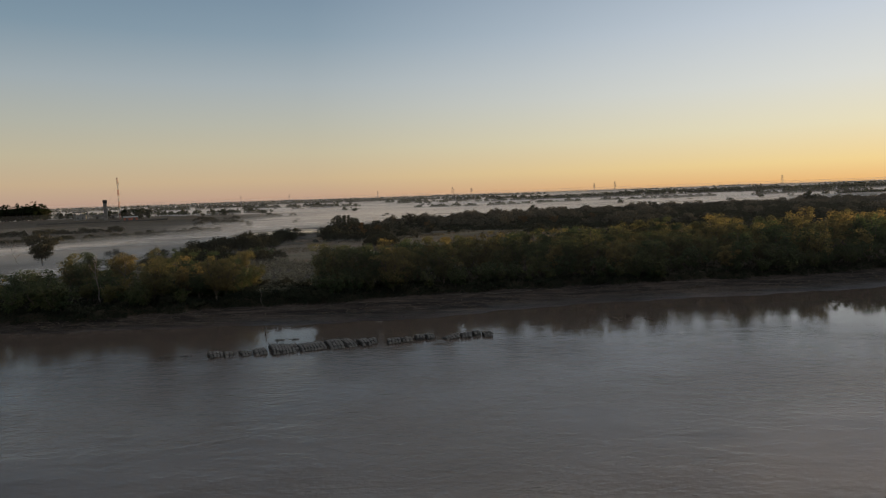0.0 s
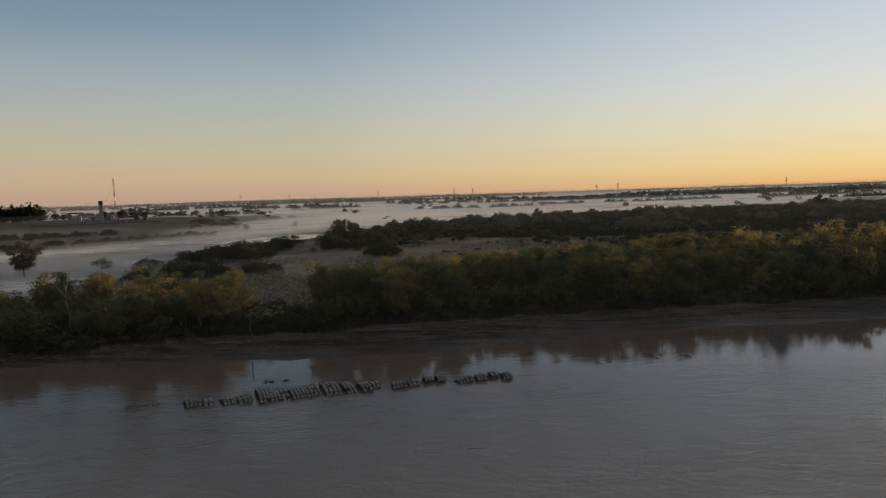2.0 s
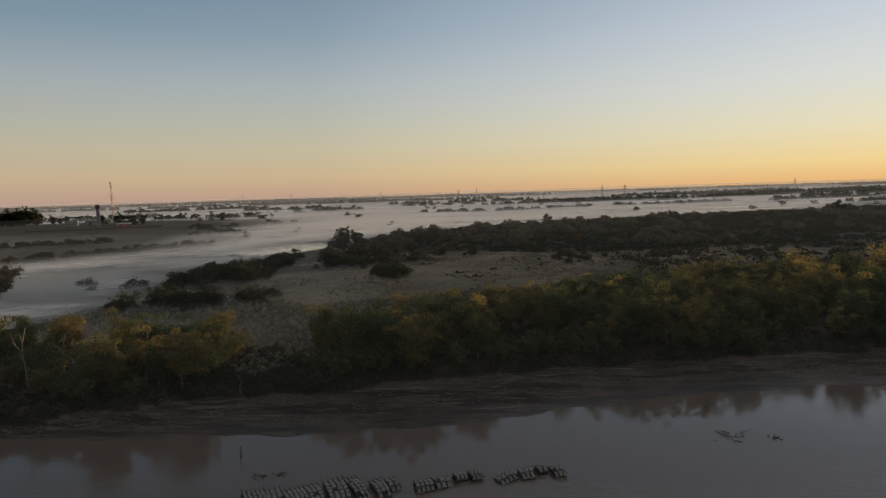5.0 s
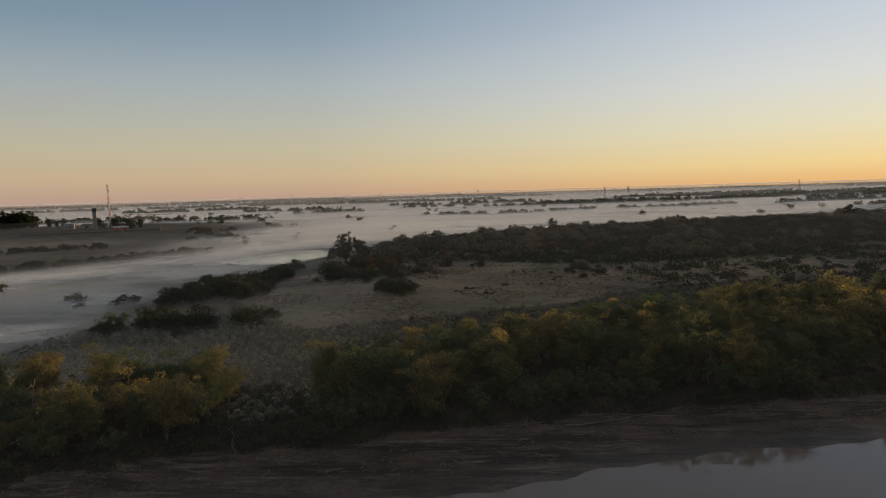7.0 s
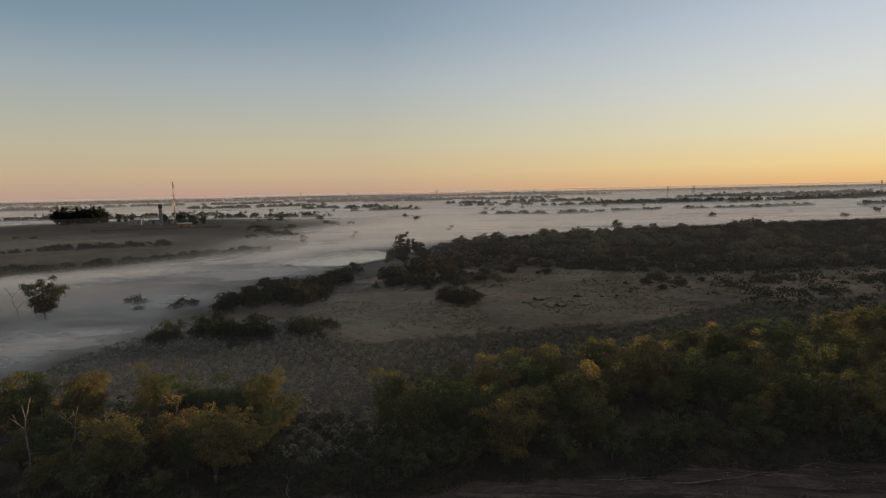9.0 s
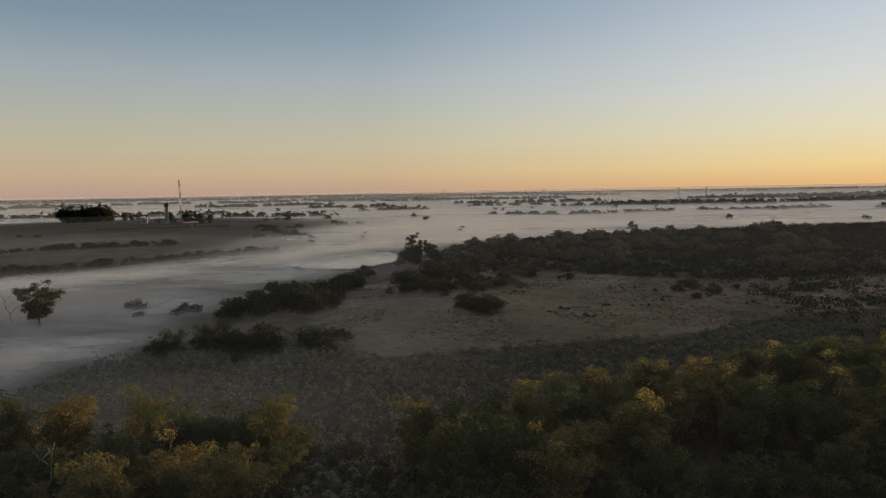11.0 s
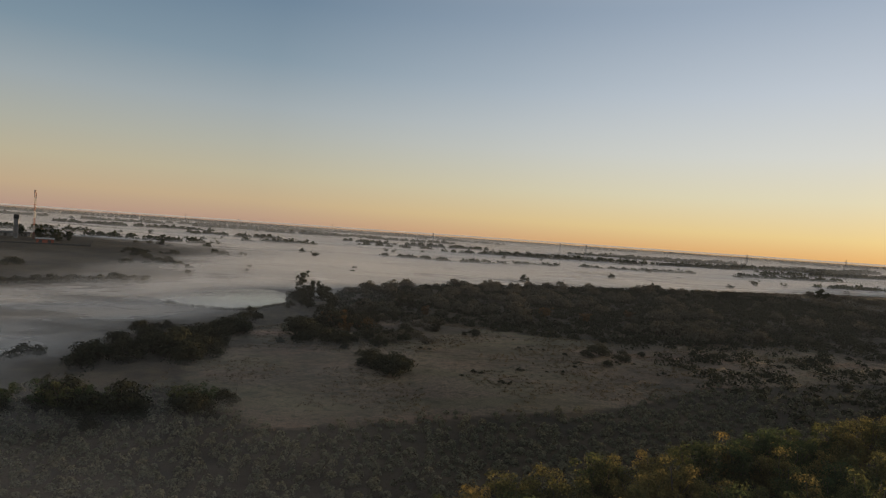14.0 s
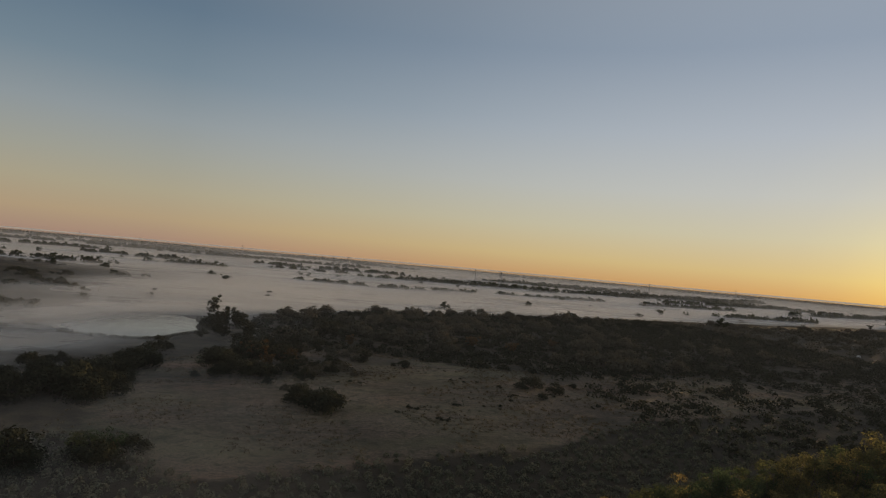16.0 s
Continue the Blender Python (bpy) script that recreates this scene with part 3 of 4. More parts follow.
def set_down(ob, x, y, turn, size, sink=0.0):
    return pose(x, y, hgt(x, y) - sink, 0, 0, turn) @ Matrix.Diagonal((size, size, size, 1))


def grow(kinds, places, sink=0.1):
    """Stand the plants in turn at (x, y, size); the first place of each kind takes the plant itself."""
    used = set()
    rng = np.random.default_rng(len(places) * 7 + 1)
    for x, y, size in places:
        ob = kinds[int(rng.integers(len(kinds)))]
        m = set_down(ob, x, y, rng.uniform(0, 360), size, sink)
        if ob.name in used:
            copy = copy_thing(ob, m)
            copy.matrix_basis = m
        else:
            used.add(ob.name)
            ob.matrix_basis = m
    for ob in kinds:
        if ob.name not in used:
            for o in (*ob.children_recursive, ob):
                bpy.data.objects.remove(o)


rng = np.random.default_rng(11)
def willow_kinds(count, leaves, leaf):
    return [plant("willow_tree", "bushy riverside willow with yellowing green leaves", "tree", "trees along the river bank",
                  *sum(([d, m] for d, m in zip(tree_data(rng, 9.0, rng.uniform(5.0, 7.2), leaves, leaf, int(rng.integers(7, 10)), 0.16, 6, rng.uniform(0.095, 0.13)), (WILLOW, BARK))), [])) for _ in range(count)]


willows, far_willows = willow_kinds(7, 5600, 0.14), willow_kinds(3, 1700, 0.26)
# the trees whose tops stand out along the bank, then the rest of the belt
TOPS_LEFT = [(-66, 123), (-73, 122), (-54, 124), (-50, 124), (-47, 124), (-43, 126), (-54, 110), (-43, 111), (-50, 115), (-77, 123), (-71, 120), (-67, 124), (-52, 109), (-42, 113), (-60, 128)]
TOPS_RIGHT = [(-26, 124), (-22, 126), (-6, 138), (2, 143), (5, 138), (18, 150), (23, 150), (29, 154), (14, 134), (-1, 127), (-9, 121), (-21, 119), (-16, 120), (-11, 117), (10, 139), (33, 156), (50, 161), (57, 163), (31, 137), (40, 146), (69, 150), (104, 152), (110, 164), (76, 172), (107, 186)]
bank = [(x, y + 0.5, rng.uniform(0.95, 1.1)) for x, y in TOPS_LEFT] + [(x, y + 0.5, rng.uniform(1.06, 1.22) + 0.12 * (x > 40)) for x, y in TOPS_RIGHT]
bank += [(-46, 132, 0.75), (-47, 136.5, 0.58), (-8.4, 131, 1.14), (-2.5, 125.2, 1.1), (10.7, 147, 1.02), (30, 154, 0.98), (63.6, 146.7, 1.32)]
tries = 0
while len(bank) < 225 and tries < 12000:
    tries += 1
    x = rng.uniform(-125, 165)
    front, back = float(bank_top(x)) + 2.5, float(belt_back(x)) - 1
    y = rng.uniform(front, back)
    if -38.5 < x < -27.5 and y > front + 3 or -40 < x < -26:
        continue
    if min((x - a) ** 2 + (y - b) ** 2 for a, b, _ in bank) < 2.5 ** 2:
        continue
    bank.append((x, y, rng.uniform(0.5, 0.82) if x < -26 else rng.uniform(0.72, 1.1)))
sunk = [(*further(x, y), 1.7 * k) for x, y, k in [(-83, 168, 0.6), (-80.5, 168, 0.58), (-74, 167, 0.85), (-71.5, 166, 0.7), (-69, 168, 0.68), (-66, 166, 0.62), (-63.5, 168, 0.58), (-58, 171, 0.55), (-55.5, 172, 0.62), (-53.5, 173, 0.5)]]
young = []
for _ in range(80):  # young trees that fill the bank down to the water
    x = rng.uniform(-105, -40.5)
    young.append((x, rng.uniform(float(bank_top(x)) + 0.5, float(belt_back(x)) - 2), rng.uniform(0.75, 1.4)))
for _ in range(130):
    x = rng.uniform(-25, 140)
    young.append((x, float(bank_top(x)) + rng.uniform(0.3, 7), rng.uniform(0.65, 1.3)))

while len(bank) < 289:
    x = rng.uniform(12, 150)
    y = rng.uniform(float(bank_top(x)) + 2, float(belt_back(x)) + 2)
    bank.append((x, y, rng.uniform(0.75, 1.15)))
grow(willows, [b for b in bank if abs(b[0] + 2) < 72])
grow(far_willows, [b for b in bank if abs(b[0] + 2) >= 72])
saplings = [plant("young_willow", "young willow with dense green leaves at the bank's edge", "tree", "young trees along the river bank",
                  *sum(([d, m] for d, m in zip(tree_data(rng, 4.8, 4.6, 1150, 0.16, 7, 0.02, 5, 0.125), (WILLOW_LOW, BARK))), [])) for _ in range(5)]
grow(saplings, young + sunk)

# low growth under and between the trees of the bank
bushes = [plant("shrub", "low dark green shrub on the river bank", "shrub", "shrubs on the bank",
                *sum(([d, m] for d, m in zip(bush_data(rng, 1.9, 3.2, 400, 0.18), (THORN, BARK))), []), "rootstock", "foliage") for _ in range(4)]
low = []
while len(low) < 298:
    x = rng.uniform(-110, 130)
    pick = rng.uniform()
    if pick < 0.6:
        x = rng.uniform(-43, -23) if pick < 0.25 else rng.uniform(-105, -38)
    y = float(bank_top(x)) + (abs(rng.normal()) * 3 if rng.uniform() < 0.6 else rng.uniform(0.5, float(belt_back(x)) - float(bank_top(x)) + 4))
    low.append((x, y, rng.uniform(0.4, 1.0)))
low = low[:262]
for cx, cy, wide in ((-4, 214, 4), (3, 206, 3), (12, 218, 5), (26, 226, 7), (38, 233, 6), (20, 246, 6), (45, 222, 4), (-14, 240, 4)):  # weedy patches on the grassland
    low += [(cx + rng.normal() * wide * 0.6, cy + rng.normal() * wide * 0.4, rng.uniform(0.25, 0.5)) for _ in range(4)]
grow(bushes, low)

# larger thorn bushes on the field and round the pond
thorns = [plant("thorn_bush", "rounded dark thorn bush on the misty field", "bush", "thorn bushes on the field",
                *sum(([d, m] for d, m in zip(bush_data(rng, 4.4, 7.0, 1900, 0.24, 20), (THORN, BARK))), []), "rootstock", "foliage") for _ in range(5)]
THORNS = [(-81, 167, 0.7), (-72, 164, 0.85), (-69, 167, 0.9), (-65, 165, 0.95), (-61, 168, 0.85), (-57, 170, 0.7), (-53, 175, 0.5), (-81, 198, 0.9), (-77, 203, 0.95), (-72, 209, 1.1), (-68, 218, 1.0), (-70, 228, 0.9),
          (-66, 236, 1.0), (-62, 240, 1.05), (-75, 222, 0.7), (-66, 273, 0.75), (-48, 239, 1.1), (-44, 243, 0.95), (-23, 205, 1.05), (-20, 203, 0.7), (-29, 212, 0.6), (-26, 208, 0.6), (1, 252, 0.5), (36, 228, 0.7), (32, 229, 0.5), (40, 229, 0.5), (-34, 232, 0.6), (-65, 348, 0.55), (-63, 340, 0.65), (-61, 333, 0.6), (-65, 357, 0.6), (-60, 325, 0.5), (-64, 318, 0.45)]
grow(thorns, [(*further(x, y), k) for x, y, k in [(x + rng.normal() * 1.5, y + rng.normal() * 2, rng.uniform(1.1, 1.6) * k) for x, y, k in THORNS] + [(x + rng.normal() * 5, y + rng.normal() * 7, rng.uniform(0.4, 0.8) * k) for x, y, k in THORNS] + [(rng.uniform(-86, -62), rng.uniform(196, 246), rng.uniform(0.5, 1.15)) for _ in range(30)] + [(-78 + 3.8 * k + rng.normal(), 166 + 1.2 * k + rng.normal() * 1.5, rng.uniform(0.3, 0.7)) for k in range(7)] + [(rng.uniform(-54, -16), rng.uniform(226, 288), rng.uniform(0.45, 1.0)) for _ in range(20)]])

# small trees at the pond and on the field
shaggy = [plant("field_tree", "small rough tree with dark leaves beside the pond", "tree", "trees round the pond",
                *sum(([d, m] for d, m in zip(tree_data(rng, 8.0, 8.5, 4200, 0.24, 10, 0.02, 7, 0.095), (THORN, BARK))), [])) for _ in range(3)]
grow(shaggy, [(-40, 262, 0.95), (-44, 268, 0.8), (-33, 266, 0.8), (-37, 272, 0.8), (-30, 258, 0.6), (-25, 255, 0.5), (-8, 272, 0.6), (-50, 305, 0.5), (-55, 314, 0.7), (-47, 318, 0.85), (-58, 330, 0.6), (-62, 343, 0.9), (-53, 345, 1.1), (-55, 358, 0.7), (-35, 320, 0.7), (-20, 325, 1.1), (-15, 330, 0.9), (-60, 350, 1.25), (-48, 336, 0.6), (-30, 300, 0.7), (-38, 288, 0.75), (-28, 283, 0.6), (-45, 292, 0.7), (-22, 290, 0.6), (-71, 400, 1.0)], 0.2)
russet = [plant("russet_tree", "small tree with thin rust-brown leaves on the field", "tree", "russet trees",
                *sum(([d, m] for d, m in zip(tree_data(rng, 7.0, 7.0, 3000, 0.22, 9, 0.03, 6, 0.09), (RUSSET, BARK))), [])) for _ in range(2)]
grow(russet, [(-40, 267, 1.1), (-36, 258, 0.7), (-30, 262, 0.8), (40, 322, 0.9), (55, 316, 0.8), (-10, 310, 0.7), (78, 330, 0.8)], 0.2)
lone = plant("lone_tree", "tall ragged leafy tree standing in the mist", "tree", "", *sum(([d, m] for d, m in zip(tree_data(np.random.default_rng(21), 14.0, 11.0, 7600, 0.25, 8, 0.04, 8, 0.105), (THORN, BARK))), []))
lone.matrix_basis = set_down(lone, -133.4, 200, 40, 0.98, 0.2)

# the scrub behind the field
scrubs = [plant("scrub_bush", "dense olive brown scrub bush behind the grassland", "bush", "scrub behind the field",
                *sum(([d, m] for d, m in zip(bush_data(rng, 4.6, 8.0, 860, 0.40, 18), (SCRUB, BARK))), []), "rootstock", "foliage") for _ in range(5)]
thick = []
while len(thick) < 262:
    x = rng.uniform(-48, 560) if rng.uniform() < 0.75 else rng.uniform(-48, 130)
    y = rng.uniform(float(np.interp(x, FIELD_X, FIELD_BACK)) + 2, 470 + 0.28 * x)
    if float(marsh(np.array(x), np.array(y))) > 0.35:
        continue
    if (x - 284) ** 2 + (y - 374) ** 2 < 15 ** 2:
        continue
    thick.append((x, y, rng.uniform(0.7, 1.4)))
thick += [(rng.uniform(-58, -2), rng.uniform(246, 304), rng.uniform(0.3, 0.75)) for _ in range(34)]
grow(scrubs, thick, 0.2)

# trees standing in the mist of the lowland
misty = [plant("distant_tree", "dark round tree rising from the lowland mist", "tree", "trees in the mist",
               *sum(([d, m] for d, m in zip(bush_data(rng, 8.5, 10.0, 600, 0.7, 14) if k % 2 else tree_data(rng, 9.5, 10.5, 750, 0.6, 6, 0.05, 4, 0.17), (GUM, BARK))), [])) for k in range(5)]
MARKED = [(-77, 452, 0.85), (-53, 515, 0.6), (75, 533, 1.15), (98, 515, 0.9), (176, 532, 1.1), (-122, 736, 1), (-211, 705, 1), (-277, 783, 1), (-10, 793, 0.9), (117, 785, 1), (173, 812, 1), (216, 833, 1), (290, 815, 1), (358, 872, 1),
          (-166, 487, 0.6), (-139, 431, 0.55), (-180, 623, 0.8), (-115, 465, 0.55), (-250, 689, 1), (314, 535, 1.5), (275, 599, 1), (179, 529, 0.8), (-54, 553, 0.6), (-120, 495, 0.55)]
spots = list(MARKED)
while len(spots) < 95:
    x, y = rng.uniform(-500, 1300), rng.uniform(560, 1500)
    if noise.noise((x * 0.006, y * 0.012, 0.0)) < 0.05:
        continue
    if math.hypot(x + 400, y - 650) < 170 or x < -0.55 * y:
        continue
    spots.append((x, y, rng.uniform(0.6, 1.1)))
grow(misty, [(x, y, k * (0.72 if y < 620 else 0.85)) for x, y, k in spots], 0.2)


# ---- ground cover that nobody could count ----
def stuff(name, data, mat, label, category):
    return tagged(solid(name, *data, mat), label, category, kind="stuff")


def heath():
    """Small rounded hummocks of grey-green heath between the trees and the grass."""
    r = np.random.default_rng(21)
    gx, gy = np.meshgrid(np.arange(-96, 120, 1.9), np.arange(112, 260, 1.9))
    x, y = gx.ravel() + r.uniform(-0.75, 0.75, gx.size), gy.ravel() + r.uniform(-0.75, 0.75, gx.size)
    front, field = belt_back(x) + 1, np.interp(x, FIELD_X, FIELD_FRONT) + 8
    gap = (np.abs(x + 33) < 6.5) & (y > bank_top(x) + 5) & (y < 140)
    keep = ((y > front) & (y < field) | gap) & (x > -100 + 0.12 * (y - 120)) & (r.uniform(size=x.size) < 0.95 * np.clip((field - y) / 14 + 0.15, 0, 1)) & (r.uniform(size=x.size) < np.clip((95 - x) / 60, 0.1, 1))
    x, y = x[keep], y[keep]
    rad = r.uniform(0.5, 0.95, x.size)
    n = 84
    d = r.normal(size=(x.size, n, 3))
    d /= np.linalg.norm(d, axis=2)[..., None]
    d[..., 2] = np.abs(d[..., 2]) * 1.3
    at = np.stack([x, y, height(x, y) - 0.05], 1)[:, None, :] + d * rad[:, None, None] * r.uniform(0.85, 1.0, (x.size, n, 1))
    return leaves_data(r, at.reshape(-1, 3), 0.165, 0.13, d.reshape(-1, 3), 0.3)


stuff("heath", heath(), SAGE, "low grey-green hummocks of heath behind the bank trees", "heath")


def thicket(count, seed, x0, x1, n):
    """Low tangled growth that fills the ground between the scrub bushes."""
    r = np.random.default_rng(seed)
    x, y = r.uniform(x0, x1, count * 5), r.uniform(180, 800, count * 5)
    back, front = 468 + 0.28 * x, np.interp(x, FIELD_X, FIELD_BACK)
    right = (x > 48) & (y > belt_back(x) + 4) & (r.uniform(size=x.size) < np.clip((x - 40) / 70, 0.03, 0.45))
    keep = ((y > front - 6) | right) & (y < back) & (marsh(x, y) < 0.45)
    keep &= (((x - 190) / 20) ** 2 + ((y - 316) / 7) ** 2 > 1) & (((x - 136) / 16) ** 2 + ((y - 262) / 5) ** 2 > 1) & (((x - 92) / 14) ** 2 + ((y - 236) / 5) ** 2 > 1)
    keep &= (x - 284) ** 2 + (y - 374) ** 2 > 11 ** 2
    x, y = x[keep][:count], y[keep][:count]
    rad = r.uniform(1.0, 2.6, x.size) * (1 + np.maximum(x, 0) / 450)
    d = r.normal(size=(x.size, n, 3))
    d /= np.linalg.norm(d, axis=2)[..., None]
    d[..., 2] = np.abs(d[..., 2]) * 0.8
    at = np.stack([x, y, height(x, y) - 0.1], 1)[:, None, :] + d * rad[:, None, None] * r.uniform(0.6, 1.05, (x.size, n, 1))
    return leaves_data(r, at.reshape(-1, 3), 0.5, 0.28, d.reshape(-1, 3))


# the near thicket's darker leaf colour paints the gaps between the bushes dark
stuff("scrub_thicket", thicket(5200, 15, -50, 270, 34), THORN, "tangled low scrub covering the raised land", "scrub")
stuff("scrub_thicket", thicket(4300, 16, 270, 1100, 26), SCRUB, "tangled low scrub stretching away towards the sun", "scrub")


def fringe(seed):
    """Weeds and low growth hanging over the lip of the bank."""
    r = np.random.default_rng(seed)
    x = r.uniform(-120, 160, 7400)
    y = bank_top(x) + np.abs(r.normal(size=x.size)) * 2.2 - 0.6
    inside = r.uniform(size=x.size) < 0.6
    y = np.where(inside, bank_top(x) + r.uniform(0, 1, x.size) * (belt_back(x) + 3 - bank_top(x)), y)
    rad, n = r.uniform(0.35, 0.95, x.size), 20
    d = r.normal(size=(x.size, n, 3))
    d /= np.linalg.norm(d, axis=2)[..., None]
    d[..., 2] = np.abs(d[..., 2])
    at = np.stack([x, y, height(x, y) - 0.05], 1)[:, None, :] + d * rad[:, None, None]
    return leaves_data(r, at.reshape(-1, 3), 0.15, 0.08, d.reshape(-1, 3))


stuff("bank_weeds", fringe(8), THORN, "dark weeds along the lip of the muddy bank", "weeds")


def litter(seed):
    """Sticks, clods and stones washed up on the mud."""
    r = np.random.default_rng(seed)
    pieces = []
    for _ in range(760):
        x = r.uniform(-75, 110)
        y = float(shore(x)) + float(bank_top(x) - shore(x)) * min(0.98, 0.25 + abs(r.normal()) * 0.35)
        z, a, long, w = hgt(x, y), r.uniform(0, math.pi), r.uniform(0.25, 1.3), r.uniform(0.02, 0.07)
        dx, dy = math.cos(a) * long / 2, math.sin(a) * long / 2
        pieces.append(tube_data([(x - dx, y - dy, z), (x, y, z + w + r.uniform(0, 0.12)), (x + dx, y + dy, z + w * 0.5)], (w, w, w * 0.6), 5))
    return joined(pieces)


def strandline(seed):
    """Pale sticks and branches left lying below the lip of the bank."""
    r = np.random.default_rng(seed)
    pieces = []
    for _ in range(120):
        x = r.uniform(-75, 110)
        y = float(bank_top(x)) - abs(r.normal()) * 2.2 + 0.4
        a, long, w = r.normal() * 0.5 + 0.15, r.uniform(0.8, 3.4), r.uniform(0.02, 0.055)
        pts = crooked(r, (x, y, 0), (x + math.cos(a) * long, y + math.sin(a) * long, 0), 5, 0.07)
        lift = r.uniform(0, 0.35) if r.uniform() < 0.3 else 0.0
        pts[:, 2] = [hgt(u, v) + w + lift * k / 4 for k, (u, v) in enumerate(pts[:, :2])]
        pieces.append(tube_data(pts, np.linspace(w, w * 0.4, 5), 5))
    return joined(pieces)


stuff("drift_sticks", strandline(6), LOGWOOD, "pale sticks and branches strewn below the bank", "driftwood")
stuff("drift_litter", litter(3), BARK, "small sticks and clods strewn over the mud", "driftwood")


def tufts(count, area, tall, seed, sparse=0.05):
    r = np.random.default_rng(seed)
    x, y = r.uniform(area[0], area[1], count), r.uniform(area[2], area[3], count)
    patch = np.array([noise.noise((a * 0.06, b * 0.06, seed)) for a, b in zip(x, y)])
    keep = (grass_share(x, y) > 0.25) & (patch + r.uniform(-0.12, 0.12, count) > sparse)
    x, y = x[keep], y[keep]
    n = 9
    base = np.stack([x, y, height(x, y) - 0.03], 1)[:, None, :] + r.normal(size=(x.size, n, 3)) * np.array([0.25, 0.25, 0])
    lean = r.normal(size=(x.size, n, 3)) * 0.25 * tall
    lean[..., 2] = tall * r.uniform(0.5, 1.2, (x.size, n))
    side = r.normal(size=(x.size, n, 3)) * np.array([1, 1, 0])
    side /= np.linalg.norm(side, axis=2)[..., None] + 1e-9
    w = 0.09
    v = np.stack([base - side * w, base + side * w, base + lean], 2).reshape(-1, 3)
    return v, np.arange(len(v)).reshape(-1, 3)


stuff("grass", tufts(14000, (-75, 130, 165, 310), 0.38, 4, 0.0), DRY, "tufts of dry grass on the open field", "grass")
stuff("weeds", tufts(4500, (-60, 130, 165, 310), 0.4, 9, 0.45), SAGE, "dark weeds scattered over the dry field", "weeds")


def reeds(seed):
    """Reeds and rank grass along the rim of the pond."""
    r = np.random.default_rng(seed)
    x, y = r.uniform(-125, -55, 9000), r.uniform(295, 390, 9000)
    reach = pond_reach(x, y)
    keep = (reach > 0.98) & (reach < 1.2) & (x > -108) & ((y < 338) | (x > -74)) & (r.uniform(size=x.size) < np.clip((1.22 - reach) / 0.15, 0, 1))
    x, y = x[keep], y[keep]
    n = 8
    base = np.stack([x, y, height(x, y) - 0.05], 1)[:, None, :] + r.normal(size=(x.size, n, 3)) * np.array([0.3, 0.3, 0])
    lean = r.normal(size=(x.size, n, 3)) * 0.3
    lean[..., 2] = r.uniform(0.6, 1.5, (x.size, n))
    side = r.normal(size=(x.size, n, 3)) * np.array([1, 1, 0])
    side /= np.linalg.norm(side, axis=2)[..., None] + 1e-9
    v = np.stack([base - side * 0.08, base + side * 0.08, base + lean], 2).reshape(-1, 3)
    return v, np.arange(len(v)).reshape(-1, 3)


stuff("reeds", reeds(14), SCRUB, "dark reeds and rank grass round the pond", "reeds")


def woodland(r, rows, spread, leaf):
    """Far belts of trees: a crest of rounded crowns along each row of (x0, y0, x1, y1, height)."""
    at = []
    for x0, y0, x1, y1, tall in rows:
        n = max(4, int(math.hypot(x1 - x0, y1 - y0) / 5))
        for k in range(n):
            u = (k + r.uniform(0, 1)) / n
            if noise.noise((x0 * 0.01 + u * 5, y0 * 0.01, 3.0)) < -0.4:
                continue
            x, y = x0 + (x1 - x0) * u + r.normal() * spread, y0 + (y1 - y0) * u + r.normal() * spread
            h, rad = 1.5 * tall * r.uniform(0.65, 1.0), r.uniform(4.5, 8.5)
            h = min(h, rad * 1.5)
            d = r.normal(size=(40, 3))
            d /= np.linalg.norm(d, axis=1)[:, None]
            d *= r.uniform(0.6, 1.0, (40, 1))
            d[:, 2] = np.abs(d[:, 2])
            p = np.array([x, y, hgt(x, y)]) + d * np.array([rad, rad, h])
            at.append(p)
    return leaves_data(r, np.concatenate(at), leaf, leaf * 0.85)


far_rng = np.random.default_rng(33)
near_belts = [(-235, 975, -140, 990, 7), (-85, 1150, 40, 1165, 6), (60, 1060, 340, 1110, 9), (150, 1085, 420, 1150, 9), (340, 1070, 640, 1190, 8), (480, 1150, 900, 1330, 9), (560, 1010, 1000, 1230, 8), (700, 900, 1400, 1250, 9), (820, 830, 1700, 1330, 9), (420, 850, 620, 920, 6), (430, 690, 600, 745, 6), (-380, 815, -240, 800, 6), (-760, 830, -420, 905, 7), (-40, 800, 110, 790, 4), (120, 800, 380, 880, 4)]
stuff("woodland", woodland(far_rng, near_belts, 5, 1.7), GUM, "dark belts of trees standing in the mist", "woodland")
far_belts = [(-2900 + 420 * k, 2250 + 130 * k, -2480 + 420 * k, 2330 + 130 * k, 12) for k in range(6)] + [(-1500 + 300 * k, 1750 + 40 * k, -1290 + 300 * k, 1790 + 40 * k, 8) for k in range(5)]
far_belts += [(-700, 1350, -420, 1400, 7), (-380, 1180, -230, 1170, 6), (-120, 1330, 160, 1360, 7), (620, 1240, 1000, 1500, 8), (760, 1180, 1300, 1700, 9), (420, 1500, 900, 1650, 8)]
for k in range(30):
    dist, a = far_rng.uniform(1500, 4300), radians(far_rng.uniform(-48, 72))
    wide = far_rng.uniform(150, 650)
    x, y = dist * math.sin(a), dist * math.cos(a)
    far_belts.append((x - wide / 2 * math.cos(a), y + wide / 2 * math.sin(a), x + wide / 2 * math.cos(a), y - wide / 2 * math.sin(a), far_rng.uniform(5, 9)))
stuff("far_woodland", woodland(far_rng, far_belts, 12, 2.8), GUM, "distant lines of trees along the hazy horizon", "woodland")

